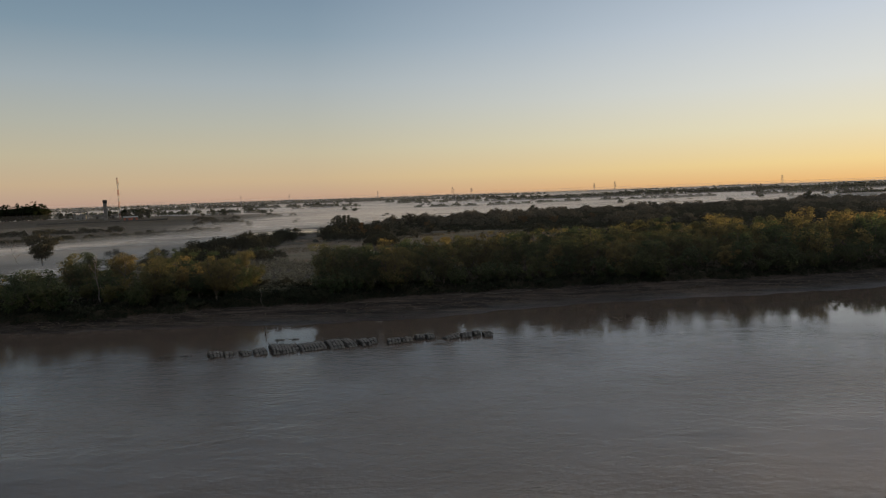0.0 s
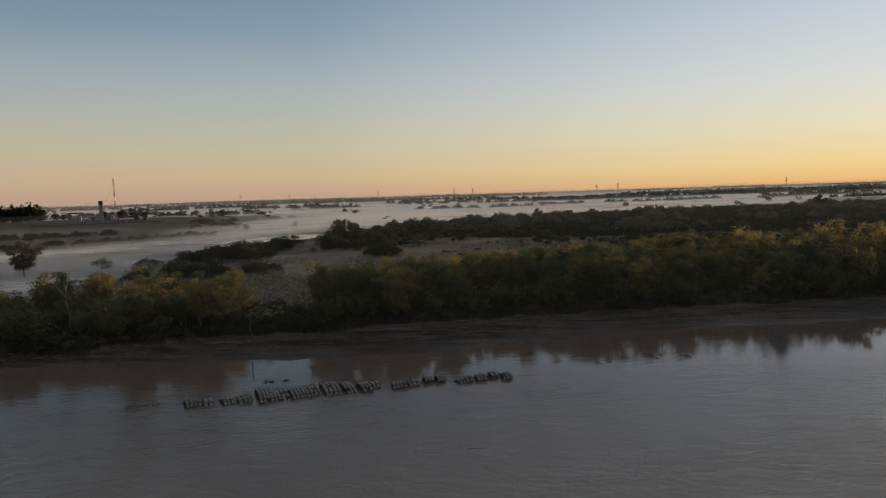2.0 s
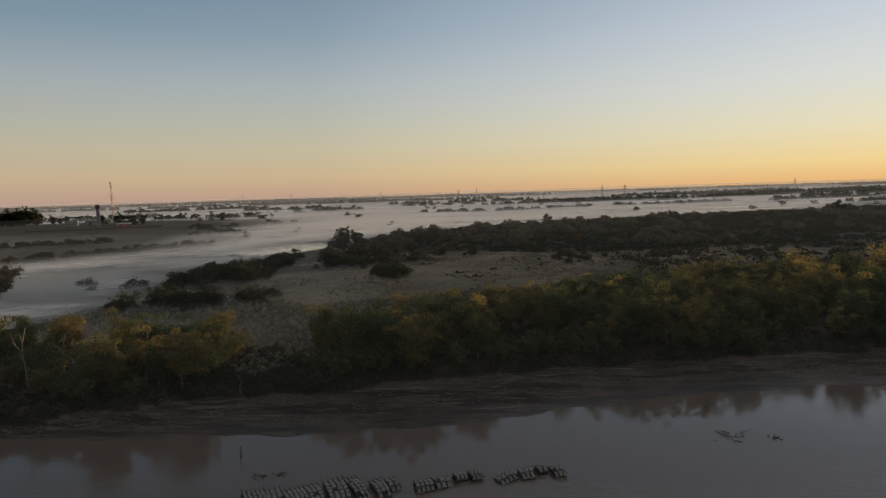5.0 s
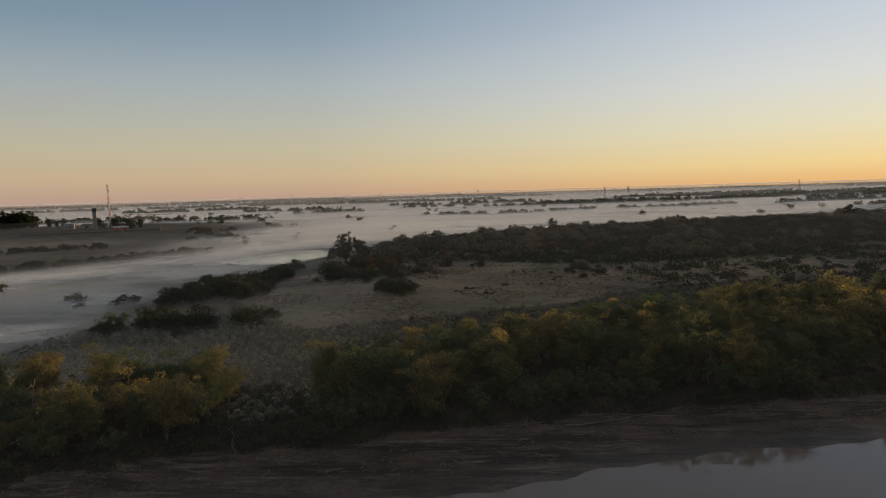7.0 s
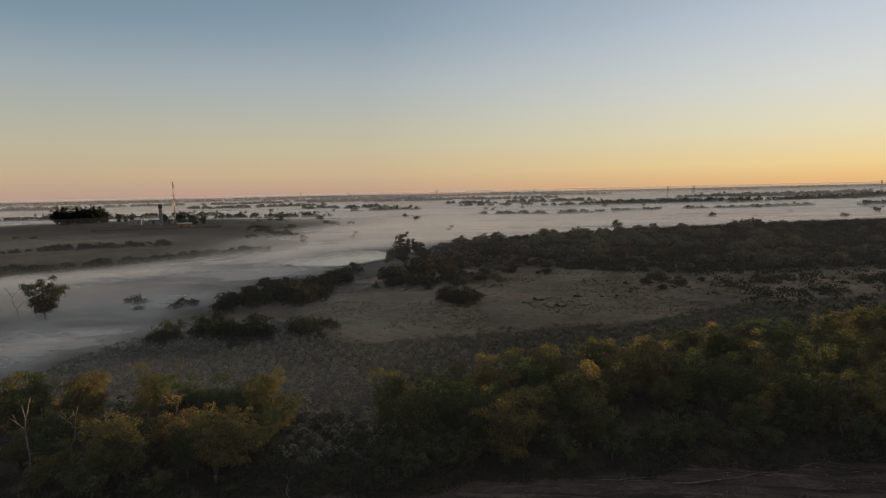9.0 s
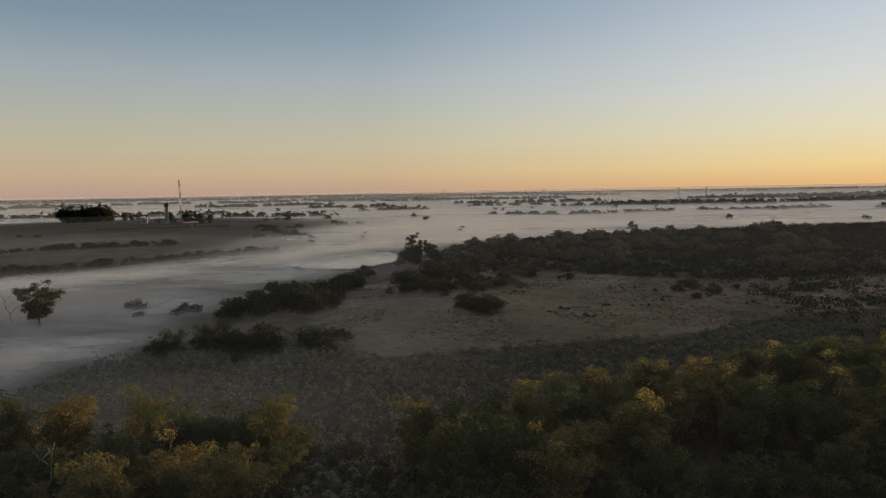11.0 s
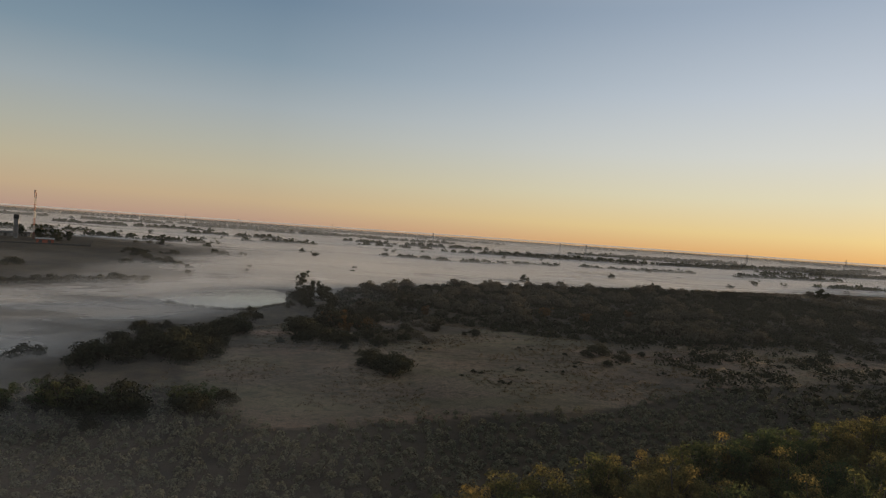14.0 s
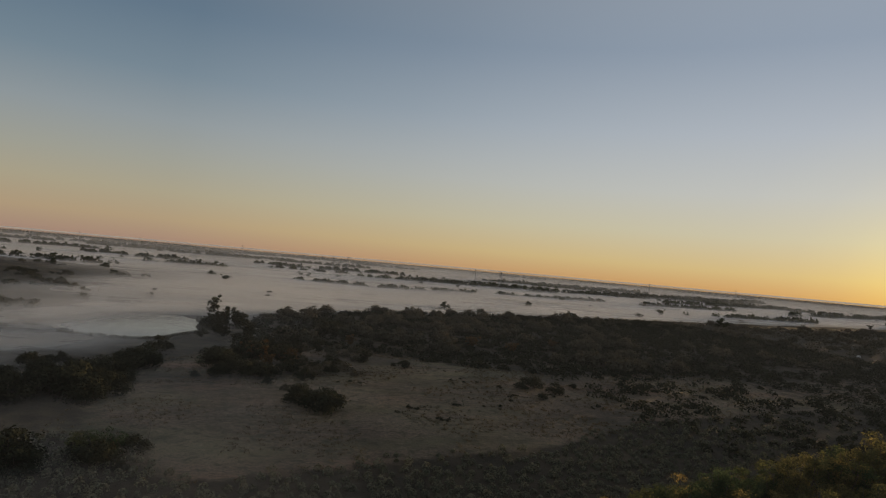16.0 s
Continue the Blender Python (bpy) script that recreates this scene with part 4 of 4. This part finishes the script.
# hedges of bushes across the misty meadow
hedge = [plant("meadow_bush", "dark bush half sunk in the meadow mist", "bush", "bushes in the meadow", *sum(([d, m] for d, m in zip(bush_data(rng, 4.5, 8.0, 460, 0.45, 14), (THORN, BARK))), []), "rootstock", "foliage") for _ in range(3)]
row = []
for x0, y0, x1, y1, n in ((-300, 250, -262, 256, 12), (-262, 256, -213, 302, 32), (-213, 302, -185, 338, 26), (-185, 338, -145, 385, 46), (-335, 352, -296, 405, 14), (-296, 405, -232, 434, 30), (-243, 590, -197, 532, 10), (-197, 532, -150, 462, 12), (-120, 226, -110, 222, 2), (-430, 478, -370, 498, 7), (-290, 345, -292, 346, 1), (-225, 575, -195, 590, 8), (-180, 620, -160, 625, 4), (-200, 480, -150, 480, 7), (-104, 222, -98, 224, 1), (-660, 776, -630, 790, 6), (-270, 690, -240, 690, 6)):
    for k in range(n):
        u = (k + 0.5) / n
        row.append((x0 + (x1 - x0) * u + rng.normal() * 4, y0 + (y1 - y0) * u + rng.normal() * 5, rng.uniform(0.45, 1.05)))
grow(hedge, row, 0.2)


# ---- dead trees, logs and drift on the shore ----
def dead_tree(label, tall, seed, x, y, turn=0, lean=0.15):
    r = np.random.default_rng(seed)
    top = tagged(new("dead_tree"), label, "dead tree", "dead trees")
    trunk = crooked(r, (0, 0, -0.3), (lean * tall, 0, tall), 7, tall * 0.034)
    solid("trunk", *tube_data(trunk, np.linspace(0.016, 0.005, 7) * tall, 7), DEADWOOD, top, smooth=True)
    for k in range(4):
        p = trunk[2 + k]
        a = r.uniform(0, 2 * math.pi)
        q = p + np.array([math.cos(a), math.sin(a), 1.2]) * tall * r.uniform(0.1, 0.2)
        solid("branch", *joined([tube_data(crooked(r, p, q, 4, 0.06), (0.009 * tall, 0.007 * tall, 0.005 * tall, 0.002 * tall), 5),
                                 tube_data(crooked(r, (p + q) / 2, q + r.normal(size=3) * tall * 0.06, 3, 0.03), (0.005 * tall, 0.004 * tall, 0.001 * tall), 4)]), DEADWOOD, top, smooth=True)
    top.matrix_basis = pose(x, y, hgt(x, y), 0, 0, turn)
    return top


dead_tree("bare bleached dead tree among the bank willows", 8.6, 1, -63.8, 110.7, 160)
dead_tree("bare bleached dead tree among the bank willows", 7.6, 2, -61.2, 113.2, 20)
dead_tree("broken grey dead trunk at the edge of the bank", 3.6, 3, -34.3, 109.5, 80, 0.05)
dead_tree("thin grey dead sapling on the misty field", 4.6, 4, -49.5, 185, 0, 0.05)
dead_tree("thin grey dead sapling in the mist", 4.0, 6, -88.8, 162, 200, 0.5)
dead_tree("bare grey dead tree beside the tall leafy tree", 8.0, 7, -145, 205, 200, 0.3)
dead_tree("leafless tree on the far side of the pond", 9.0, 8, -143, 466, 30, 0.2)
dead_tree("pale dead trunk in front of the willows", 5.0, 9, -46, 113, 100, 0.05)
dead_tree("pale thin trunk in front of the willows", 5.5, 12, 30, 127, 100, 0.05)


def drift_log(x0, y0, x1, y1, thick, seed, forks=2):
    r = np.random.default_rng(seed)
    z0, z1 = hgt(x0, y0) + thick * 0.6, hgt(x1, y1) + thick * 0.6
    path = crooked(r, (x0, y0, z0), (x1, y1, z1), 8, 0.0)
    path[1:-1, :2] += np.cumsum(r.normal(size=(6, 2)) * 0.22, axis=0)
    path[:, 2] = [hgt(a, b) + thick * 0.7 for a, b in path[:, :2]]
    origin = path[0].copy()
    top = tagged(new("drift_log"), "bleached driftwood log stranded on the mud", "driftwood", "driftwood on the beach")
    top.location = origin
    path = path - origin
    solid("log", *tube_data(path, np.linspace(thick, thick * 0.3, 8) * r.uniform(0.7, 1.15, 8), 7), LOGWOOD, top, smooth=True)
    for k in range(forks):
        p = path[3 + 2 * k]
        q = p + np.array([r.normal() * 0.9, r.normal() * 0.5, r.uniform(0.3, 1.0)])
        solid("branch", *tube_data(crooked(r, p, q, 4, 0.06), (thick * 0.5, thick * 0.4, thick * 0.3, thick * 0.1), 5), LOGWOOD, top, smooth=True)
    return top


for k, (x0, y0, x1, y1, w) in enumerate(((6.8, 116.1, 19.3, 119.5, 0.17), (-29.2, 107.8, -24.8, 110.9, 0.1), (-48.7, 103.8, -46.9, 106.8, 0.09), (-19.1, 111.5, -13.6, 112.4, 0.1), (-1.3, 116.3, 5.5, 117.2, 0.12), (-26, 107.5, -19, 111.0, 0.08), (46, 118.6, 50, 119.9, 0.14), (-44.5, 105, -45.2, 108.0, 0.07), (34, 121, 37, 120.4, 0.08))):
    drift_log(x0, y0, x1, y1, w, 40 + k)


def brush_pile(x, y, wide, seed, label):
    r = np.random.default_rng(seed)
    top = tagged(new("brush_pile"), label, "driftwood", "brush in the shallows")
    for k in range(26):
        a = r.normal(size=3) * wide * 0.35
        b = a + r.normal(size=3) * wide * 0.4
        a[2], b[2] = -0.1, abs(b[2]) * 0.16 + 0.08
        solid("twig", *tube_data(crooked(r, a, b, 4, 0.05), (0.05, 0.045, 0.035, 0.015), 5), BARK, top, smooth=True)
    top.location = (x, y, max(0.0, hgt(x, y)))
    return top


brush_pile(26.2, 96.4, 2.2, 1, "tangle of dark branches sticking out of the water")
brush_pile(-25.3, 89.1, 0.9, 2, "few thin twigs standing out of the water")
brush_pile(-23.3, 89.4, 0.7, 3, "few thin twigs standing out of the water")
brush_pile(-39.1, 80.6, 1.3, 4, "dark branches awash beside the mats")
brush_pile(-36.3, 81.3, 1.0, 5, "dark branches awash beside the mats")
brush_pile(48.5, 119.5, 1.8, 6, "heap of dark brushwood on the mud beach")
brush_pile(31.0, 95.5, 0.9, 7, "few thin twigs standing out of the water")
post = tagged(new("mooring_post"), "thin dark wooden post standing in the shallows", "post")
solid("pole", *tube_data([(0, 0, -1.0), (0.02, 0, 0.4), (0.05, 0.02, 1.3)], (0.09, 0.08, 0.07), 8), BARK, post, smooth=True)
solid("cap", *tube_data([(0.05, 0.02, 1.3), (0.05, 0.02, 1.36)], (0.085, 0.06), 8), BARK, post, smooth=True)
post.location = (-29.0, 93.8, 0)


# ---- mats of bound blocks moored along the shore ----
block_meshes = [mesh_of("block", *box_data(-0.5, 0.5, -0.5, 0.5, -0.5, 0.5, b), STONE) for b in (0.10, 0.14, 0.18)]
rope_mesh = mesh_of("binding", *tube_data([(0, -0.5, 0), (0, 0, 0), (0, 0.5, 0)], (1, 1, 1), 6), BINDING)


def block_mat(x, y, turn, wide, long, seed):
    """Rows of grey blocks bound with rope into a floating mat that arches along its length."""
    r = np.random.default_rng(seed)
    top = tagged(new("block_mat"), "half-sunk mat of grey blocks bound with dark rope", "mat", "mats moored along the shore")
    cols, rows = max(2, round(wide / 0.46)), max(2, round(long / 0.6))
    cw, rl = wide / cols, long / rows

    def arch(v):
        return 0.5 * (1 - (2 * v / long) ** 2) + 0.12

    for i in range(rows):
        v = (i + 0.5) * rl - long / 2
        slope = math.degrees(math.atan(-0.5 * 8 * v / long ** 2))
        for j in range(cols):
            if r.uniform() < 0.05:
                continue
            b = new("block", block_meshes[int(r.integers(3))])
            b.parent = top
            u = (j + 0.5) * cw - wide / 2
            b.matrix_basis = pose(u + r.normal() * 0.015, v, arch(v) + r.normal() * 0.02 - 0.1 * abs(2 * u / wide) ** 3, slope + r.normal() * 3, r.normal() * 3, r.normal() * 2) @ Matrix.Diagonal((cw * 0.78, rl * 0.84, 0.36, 1))
    vs = np.linspace(-long / 2, long / 2, 7)
    net = [(sx * wide * 0.5, v, arch(v) - dz) for dz in (0.02, 0.3) for v in vs for sx in (-1, 1)]
    sides = [(2 * i + o, 2 * i + 1 + o, 2 * i + 3 + o, 2 * i + 2 + o) for o in (0, 14) for i in range(6)]
    sides += [(2 * i + e, 2 * i + 2 + e, 2 * i + 16 + e, 2 * i + 14 + e) for e in (0, 1) for i in range(6)] + [(0, 1, 15, 14), (12, 13, 27, 26)]
    solid("netting", net, sides, BINDING, top, "dark sodden netting under the blocks")
    for j in range(cols + 1):
        b = tagged(new("binding", rope_mesh))
        b.parent = top
        b.matrix_basis = pose(j * cw - wide / 2, 0, arch(0) - 0.06, 0, 0, 0) @ Matrix.Diagonal((0.05, long * 0.98, 0.05, 1))
    top.matrix_basis = pose(x, y, r.uniform(-0.28, -0.08), r.normal() * 2, r.normal() * 4, turn + r.normal() * 4)
    return top


MATS = [(-32.1, 81.2, 27, 1.8, 2.7), (-30.4, 81.4, 26, 1.1, 2.8), (-28.2, 81.6, 32, 1.3, 2.2), (-26.3, 82.1, 26, 1.5, 2.9), (-24.1, 83.3, 21, 2.1, 5.7), (-22.3, 83.6, 21, 1.5, 5.7), (-20.6, 84.0, 24, 1.7, 4.6), (-19.0, 84.6, 26, 1.8, 4.6), (-16.7, 85.2, 27, 2.0, 5.6), (-14.9, 85.7, 24, 1.3, 5.4)]
MATS_ON = [(-12.6, 85.5, 22, 1.3, 4.0), (-11.4, 86.3, 22, 1.0, 2.7), (-8.3, 85.8, 18, 1.8, 2.4), (-6.6, 86.4, 14, 1.6, 2.2), (-4.8, 87.3, 29, 1.3, 1.4), (-3.3, 87.6, 21, 1.2, 1.9), (-0.2, 87.1, 31, 2.0, 1.8), (1.9, 87.8, 11, 1.4, 2.3), (3.5, 88.6, 19, 1.0, 1.7), (5.1, 88.1, 13, 1.2, 2.3)]
for k, (x, y, turn, wide, long) in enumerate(MATS + MATS_ON):
    block_mat(x, y, turn, wide, long * 0.88, 60 + k)


# ---- farm on the rise ----
def lattice(tall, base, top_w, bays, leg, brace):
    """Legs and diagonal braces of a square lattice tower, as pipes."""
    pipes = []
    corner = [(-1, -1), (1, -1), (1, 1), (-1, 1)]

    def at(c, u):
        w = (base + (top_w - base) * u) / 2
        return np.array([c[0] * w, c[1] * w, tall * u])
    for c in corner:
        pipes.append(tube_data([at(c, 0), at(c, 0.5), at(c, 1)], (leg, leg, leg), 4))
    for i in range(bays):
        u0, u1 = i / bays, (i + 1) / bays
        for k in range(4):
            a, b = corner[k], corner[(k + 1) % 4]
            pipes.append(tube_data([at(a, u0), at(b, u1)], (brace, brace), 4))
            pipes.append(tube_data([at(a, u1), at(b, u1)], (brace, brace), 4))
    return joined(pipes)


def radio_mast(x, y, tall):
    top = tagged(new("radio_mast"), "tall red and white lattice radio mast", "mast")
    n = 7
    for k in range(n):
        sec = solid("mast_section", *lattice(tall / n, 1.0, 1.0, 6, 0.10, 0.05), REDSTEEL if k % 2 == 0 else WHITESTEEL, top)
        sec.location = (0, 0, k * tall / n)
    for z, a in ((0.97, 0), (0.97, 120), (0.97, 240), (0.9, 60), (0.9, 180), (0.86, 300)):
        ant = solid("antenna_panel", *box_data(-0.25, 0.25, 0.7, 1.0, 0, 2.2, 0.05), WHITESTEEL, top)
        ant.matrix_basis = pose(0, 0, z * tall - 1, 0, 0, a)
    for a in range(3):
        p = (45 * math.sin(radians(a * 120)) * 0.4, 45 * math.cos(radians(a * 120)) * 0.4, 0)
        solid("guy_wire", *joined([tube_data([p, (0, 0, tall * u)], (0.03, 0.03), 4) for u in (0.5, 0.85)]), STEEL, top)
    top.location = (x, y, hgt(x, y) - 0.3)
    return top


def water_tower(x, y, tall):
    top = tagged(new("water_tower"), "slim concrete water tower with a dark tank on top", "tower")
    solid("shaft", *joined([box_data(-1.6, -0.7, -1.3, 1.3, -0.5, tall - 3.5), box_data(0.7, 1.6, -1.3, 1.3, -0.5, tall - 3.5), box_data(-0.7, 0.7, -1.0, 1.0, -0.5, tall - 3.5)]), CONCRETE, top)
    solid("tank", *box_data(-1.9, 1.9, -1.6, 1.6, tall - 3.5, tall, 0.2), ROOFING, top, "dark stained tank")
    solid("ladder", *joined([tube_data([(dx, -1.42, 0), (dx, -1.42, tall - 4)], (0.05, 0.05), 4) for dx in (-0.3, 0.3)] + [tube_data([(-0.3, -1.42, z), (0.3, -1.42, z)], (0.03, 0.03), 4) for z in np.arange(0.5, tall - 4, 0.6)]), STEEL, top)
    top.matrix_basis = pose(x, y, hgt(x, y), 0, 0, 25)
    return top


def gabled_shed(name, label, x, y, turn, wide, deep, tall, wall, roof, doors=2):
    top = tagged(new(name), label, "shed")
    solid("wall", *box_data(-wide / 2, wide / 2, -deep / 2, deep / 2, -0.4, tall), wall, top)
    e, h = 0.5, tall + deep * 0.18
    solid("roof", [(-wide / 2 - e, -deep / 2 - e, tall - 0.05), (wide / 2 + e, -deep / 2 - e, tall - 0.05), (wide / 2 + e, 0, h), (-wide / 2 - e, 0, h), (wide / 2 + e, deep / 2 + e, tall - 0.05), (-wide / 2 - e, deep / 2 + e, tall - 0.05),
                   (-wide / 2 - e, -deep / 2 - e, tall + 0.12), (wide / 2 + e, -deep / 2 - e, tall + 0.12), (wide / 2 + e, 0, h + 0.17), (-wide / 2 - e, 0, h + 0.17), (wide / 2 + e, deep / 2 + e, tall + 0.12), (-wide / 2 - e, deep / 2 + e, tall + 0.12)],
          [(0, 3, 2, 1), (3, 5, 4, 2), (6, 7, 8, 9), (9, 8, 10, 11), (0, 1, 7, 6), (5, 11, 10, 4), (1, 2, 8, 7), (2, 4, 10, 8), (0, 6, 9, 3), (3, 9, 11, 5)], roof, top)
    for k in range(doors):
        cx = -wide / 2 + wide * (k + 0.5) / doors
        solid("door", *box_data(cx - 1.1, cx + 1.1, -deep / 2 - 0.06, -deep / 2 - 0.01, -0.3, 2.3), ROOFING, top, "dark plank door")
    top.matrix_basis = pose(x, y, hgt(x, y), 0, 0, turn)
    return top


def raised_kiosk(x, y):
    top = tagged(new("raised_kiosk"), "white two-storey hut under a flat dark roof on posts", "hut")
    solid("wall", *box_data(-4.5, 4.5, -3, 3, -0.4, 5.0), WHITEWASH, top)
    solid("roof", *box_data(-6.5, 6.5, -4.2, 4.2, 7.6, 8.8, 0.1), ROOFING, top, "flat dark roof")
    for px in (-6, 0, 6):
        for py in (-3.7, 3.7):
            solid("post", *box_data(px - 0.18, px + 0.18, py - 0.18, py + 0.18, -0.4, 8.2), STEEL, top)
    solid("railing", *joined([tube_data([(-6, s, z), (6, s, z)], (0.06, 0.06), 4) for s in (-3.7, 3.7) for z in (5.2, 6.1)]), STEEL, top)
    for px in (-2.5, 1.5):
        solid("window", *box_data(px - 0.7, px + 0.7, -3.06, -3.01, 1.2, 2.8), ROOFING, top, "dark window")
    top.matrix_basis = pose(x, y, hgt(x, y), 0, 0, 28)
    return top


radio_mast(-332, 624, 42.0)
water_tower(-343, 618, 19.8)
raised_kiosk(-369, 619)
gabled_shed("farm_shed", "red brick farm shed with a pale tin roof", -306, 594, 28, 12, 6, 3.0, BRICKRED, WHITEWASH)
gabled_shed("farm_shed", "long low grey shed with a dark roof", -356, 640, 28, 22, 6, 2.8, WHITEWASH, ROOFING, 3)


def yard_wall(x0, y0, x1, y1):
    """A low grey wall with piers."""
    top = tagged(new("yard_wall"), "low dark grey wall round the farm yard", "wall", kind="structure")
    length, turn = math.hypot(x1 - x0, y1 - y0), math.degrees(math.atan2(y1 - y0, x1 - x0))
    z = min(hgt(x0, y0), hgt(x1, y1))
    solid("panel", *box_data(0, length, -0.12, 0.12, -1.0, 1.5), ROOFING, top)
    for k in range(int(length / 8) + 1):
        solid("pier", *box_data(k * 8 - 0.2, k * 8 + 0.2, -0.2, 0.2, -1.0, 1.8, 0.05), ROOFING, top)
    top.matrix_basis = pose(x0, y0, z, 0, 0, turn)


yard_wall(-372, 556, -270, 592)
yard_wall(-270, 593, -300, 660)

gums = [plant("gum_tree", "tall dark gum tree with a bare lower trunk", "tree", "gum trees on the farm", *sum(([d, m] for d, m in zip(tree_data(rng, 19.0, 12.5, 2200, 0.6, 9, 0.0, 8, 0.095), (GUM, BARK))), [])) for _ in range(3)]
grove = [(-474 + 3.3 * k + rng.normal() * 1, 649 + 2.0 * k + rng.normal() * 2, rng.uniform(0.9, 1.2)) for k in range(11)] + [(-475 + 3.3 * k + rng.normal(), 658 + 2.0 * k, rng.uniform(0.9, 1.15)) for k in range(11)]
grove += [(-352, 640, 0.68), (-327, 628, 0.78), (-320, 633, 0.8), (-312, 626, 0.66), (-307, 632, 0.7), (-335, 636, 0.7), (-437, 694, 0.62), (-431, 698, 0.55), (-425, 700, 0.5)]
grow(gums, grove, 1.2)


# ---- power line and parked car ----
def pylon_data():
    arms = []
    for z, w in ((21.5, 4.6), (24.5, 3.8), (27.5, 3.0)):
        for s in (-1, 1):
            arms.append(tube_data([(0, -0.3, z), (s * w, 0, z - 0.1)], (0.12, 0.08), 4))
            arms.append(tube_data([(0, 0.3, z), (s * w, 0, z - 0.1)], (0.12, 0.08), 4))
            arms.append(tube_data([(0, 0, z + 1.3), (s * w, 0, z - 0.1)], (0.1, 0.07), 4))
    return arms


pylon = tagged(new("power_pylon"), "grey lattice power pylon far off in the mist", "pylon", "power pylons")
solid("tower", *lattice(29, 5.0, 0.9, 9, 0.13, 0.06), STEEL, pylon)
for k, arm in enumerate([pylon_data()[3 * i:3 * i + 3] for i in range(6)]):
    solid("cross_arm", *joined(arm), STEEL, pylon)
pylon.location = (12, 1140, hgt(12, 1140))
for x, y, s in ((64, 1562, 1.05), (308, 1130, 1.0), (-485, 1906, 1.1), (722, 1333, 1.1), (-260, 2350, 1.2), (340, 1420, 1.0), (-700, 2100, 1.2), (1150, 1600, 1.2)):
    copy_thing(pylon, pose(x, y, hgt(x, y), 0, 0, 20)).scale = (s, s, s)


def parked_car(x, y, turn):
    top = tagged(new("parked_car"), "small white car parked among the scrub", "car")
    r = 0.12
    prof = [(-2.1, 0.35), (-2.15, 0.8), (-1.95, 1.0), (-1.5, 1.02), (-0.9, 1.45), (0.5, 1.47), (1.15, 1.0), (1.95, 0.85), (2.1, 0.6), (2.05, 0.35)]
    n = len(prof)
    v = [(px, s * (0.85 if pz < 1.1 else 0.68), pz) for s in (-1, 1) for px, pz in prof]
    solid("body", v, [tuple(range(n)), tuple(range(2 * n - 1, n - 1, -1)), *[(i, i + n, (i + 1) % n + n, (i + 1) % n) for i in range(n)]], WHITESTEEL, top)
    solid("windscreen", [(0.56, -0.62, 1.44), (0.56, 0.62, 1.44), (1.14, 0.72, 1.03), (1.14, -0.72, 1.03)], [(0, 1, 2, 3)], ROOFING, top, "dark glass").location = (0.03, 0, 0.02)
    for s in (-1, 1):
        solid("side_window", [(-0.95, s * 0.80, 1.08), (0.85, s * 0.80, 1.08), (0.45, s * 0.715, 1.38), (-0.75, s * 0.715, 1.38)], [(0, 1, 2, 3)], ROOFING, top, "dark glass")
        for px in (-1.35, 1.3):
            wheel = solid("wheel", *tube_data([(px, s * 0.70, 0.32), (px, s * 0.88, 0.32)], (0.32, 0.32), 14), ROOFING, top, "black tyre")
            solid("rim", *tube_data([(px, s * 0.86, 0.32), (px, s * 0.90, 0.32)], (0.19, 0.17), 12), STEEL, wheel, "grey steel rim")
    top.matrix_basis = pose(x, y, hgt(x, y), 0, 0, turn)
    return top


parked_car(287, 378, 35)
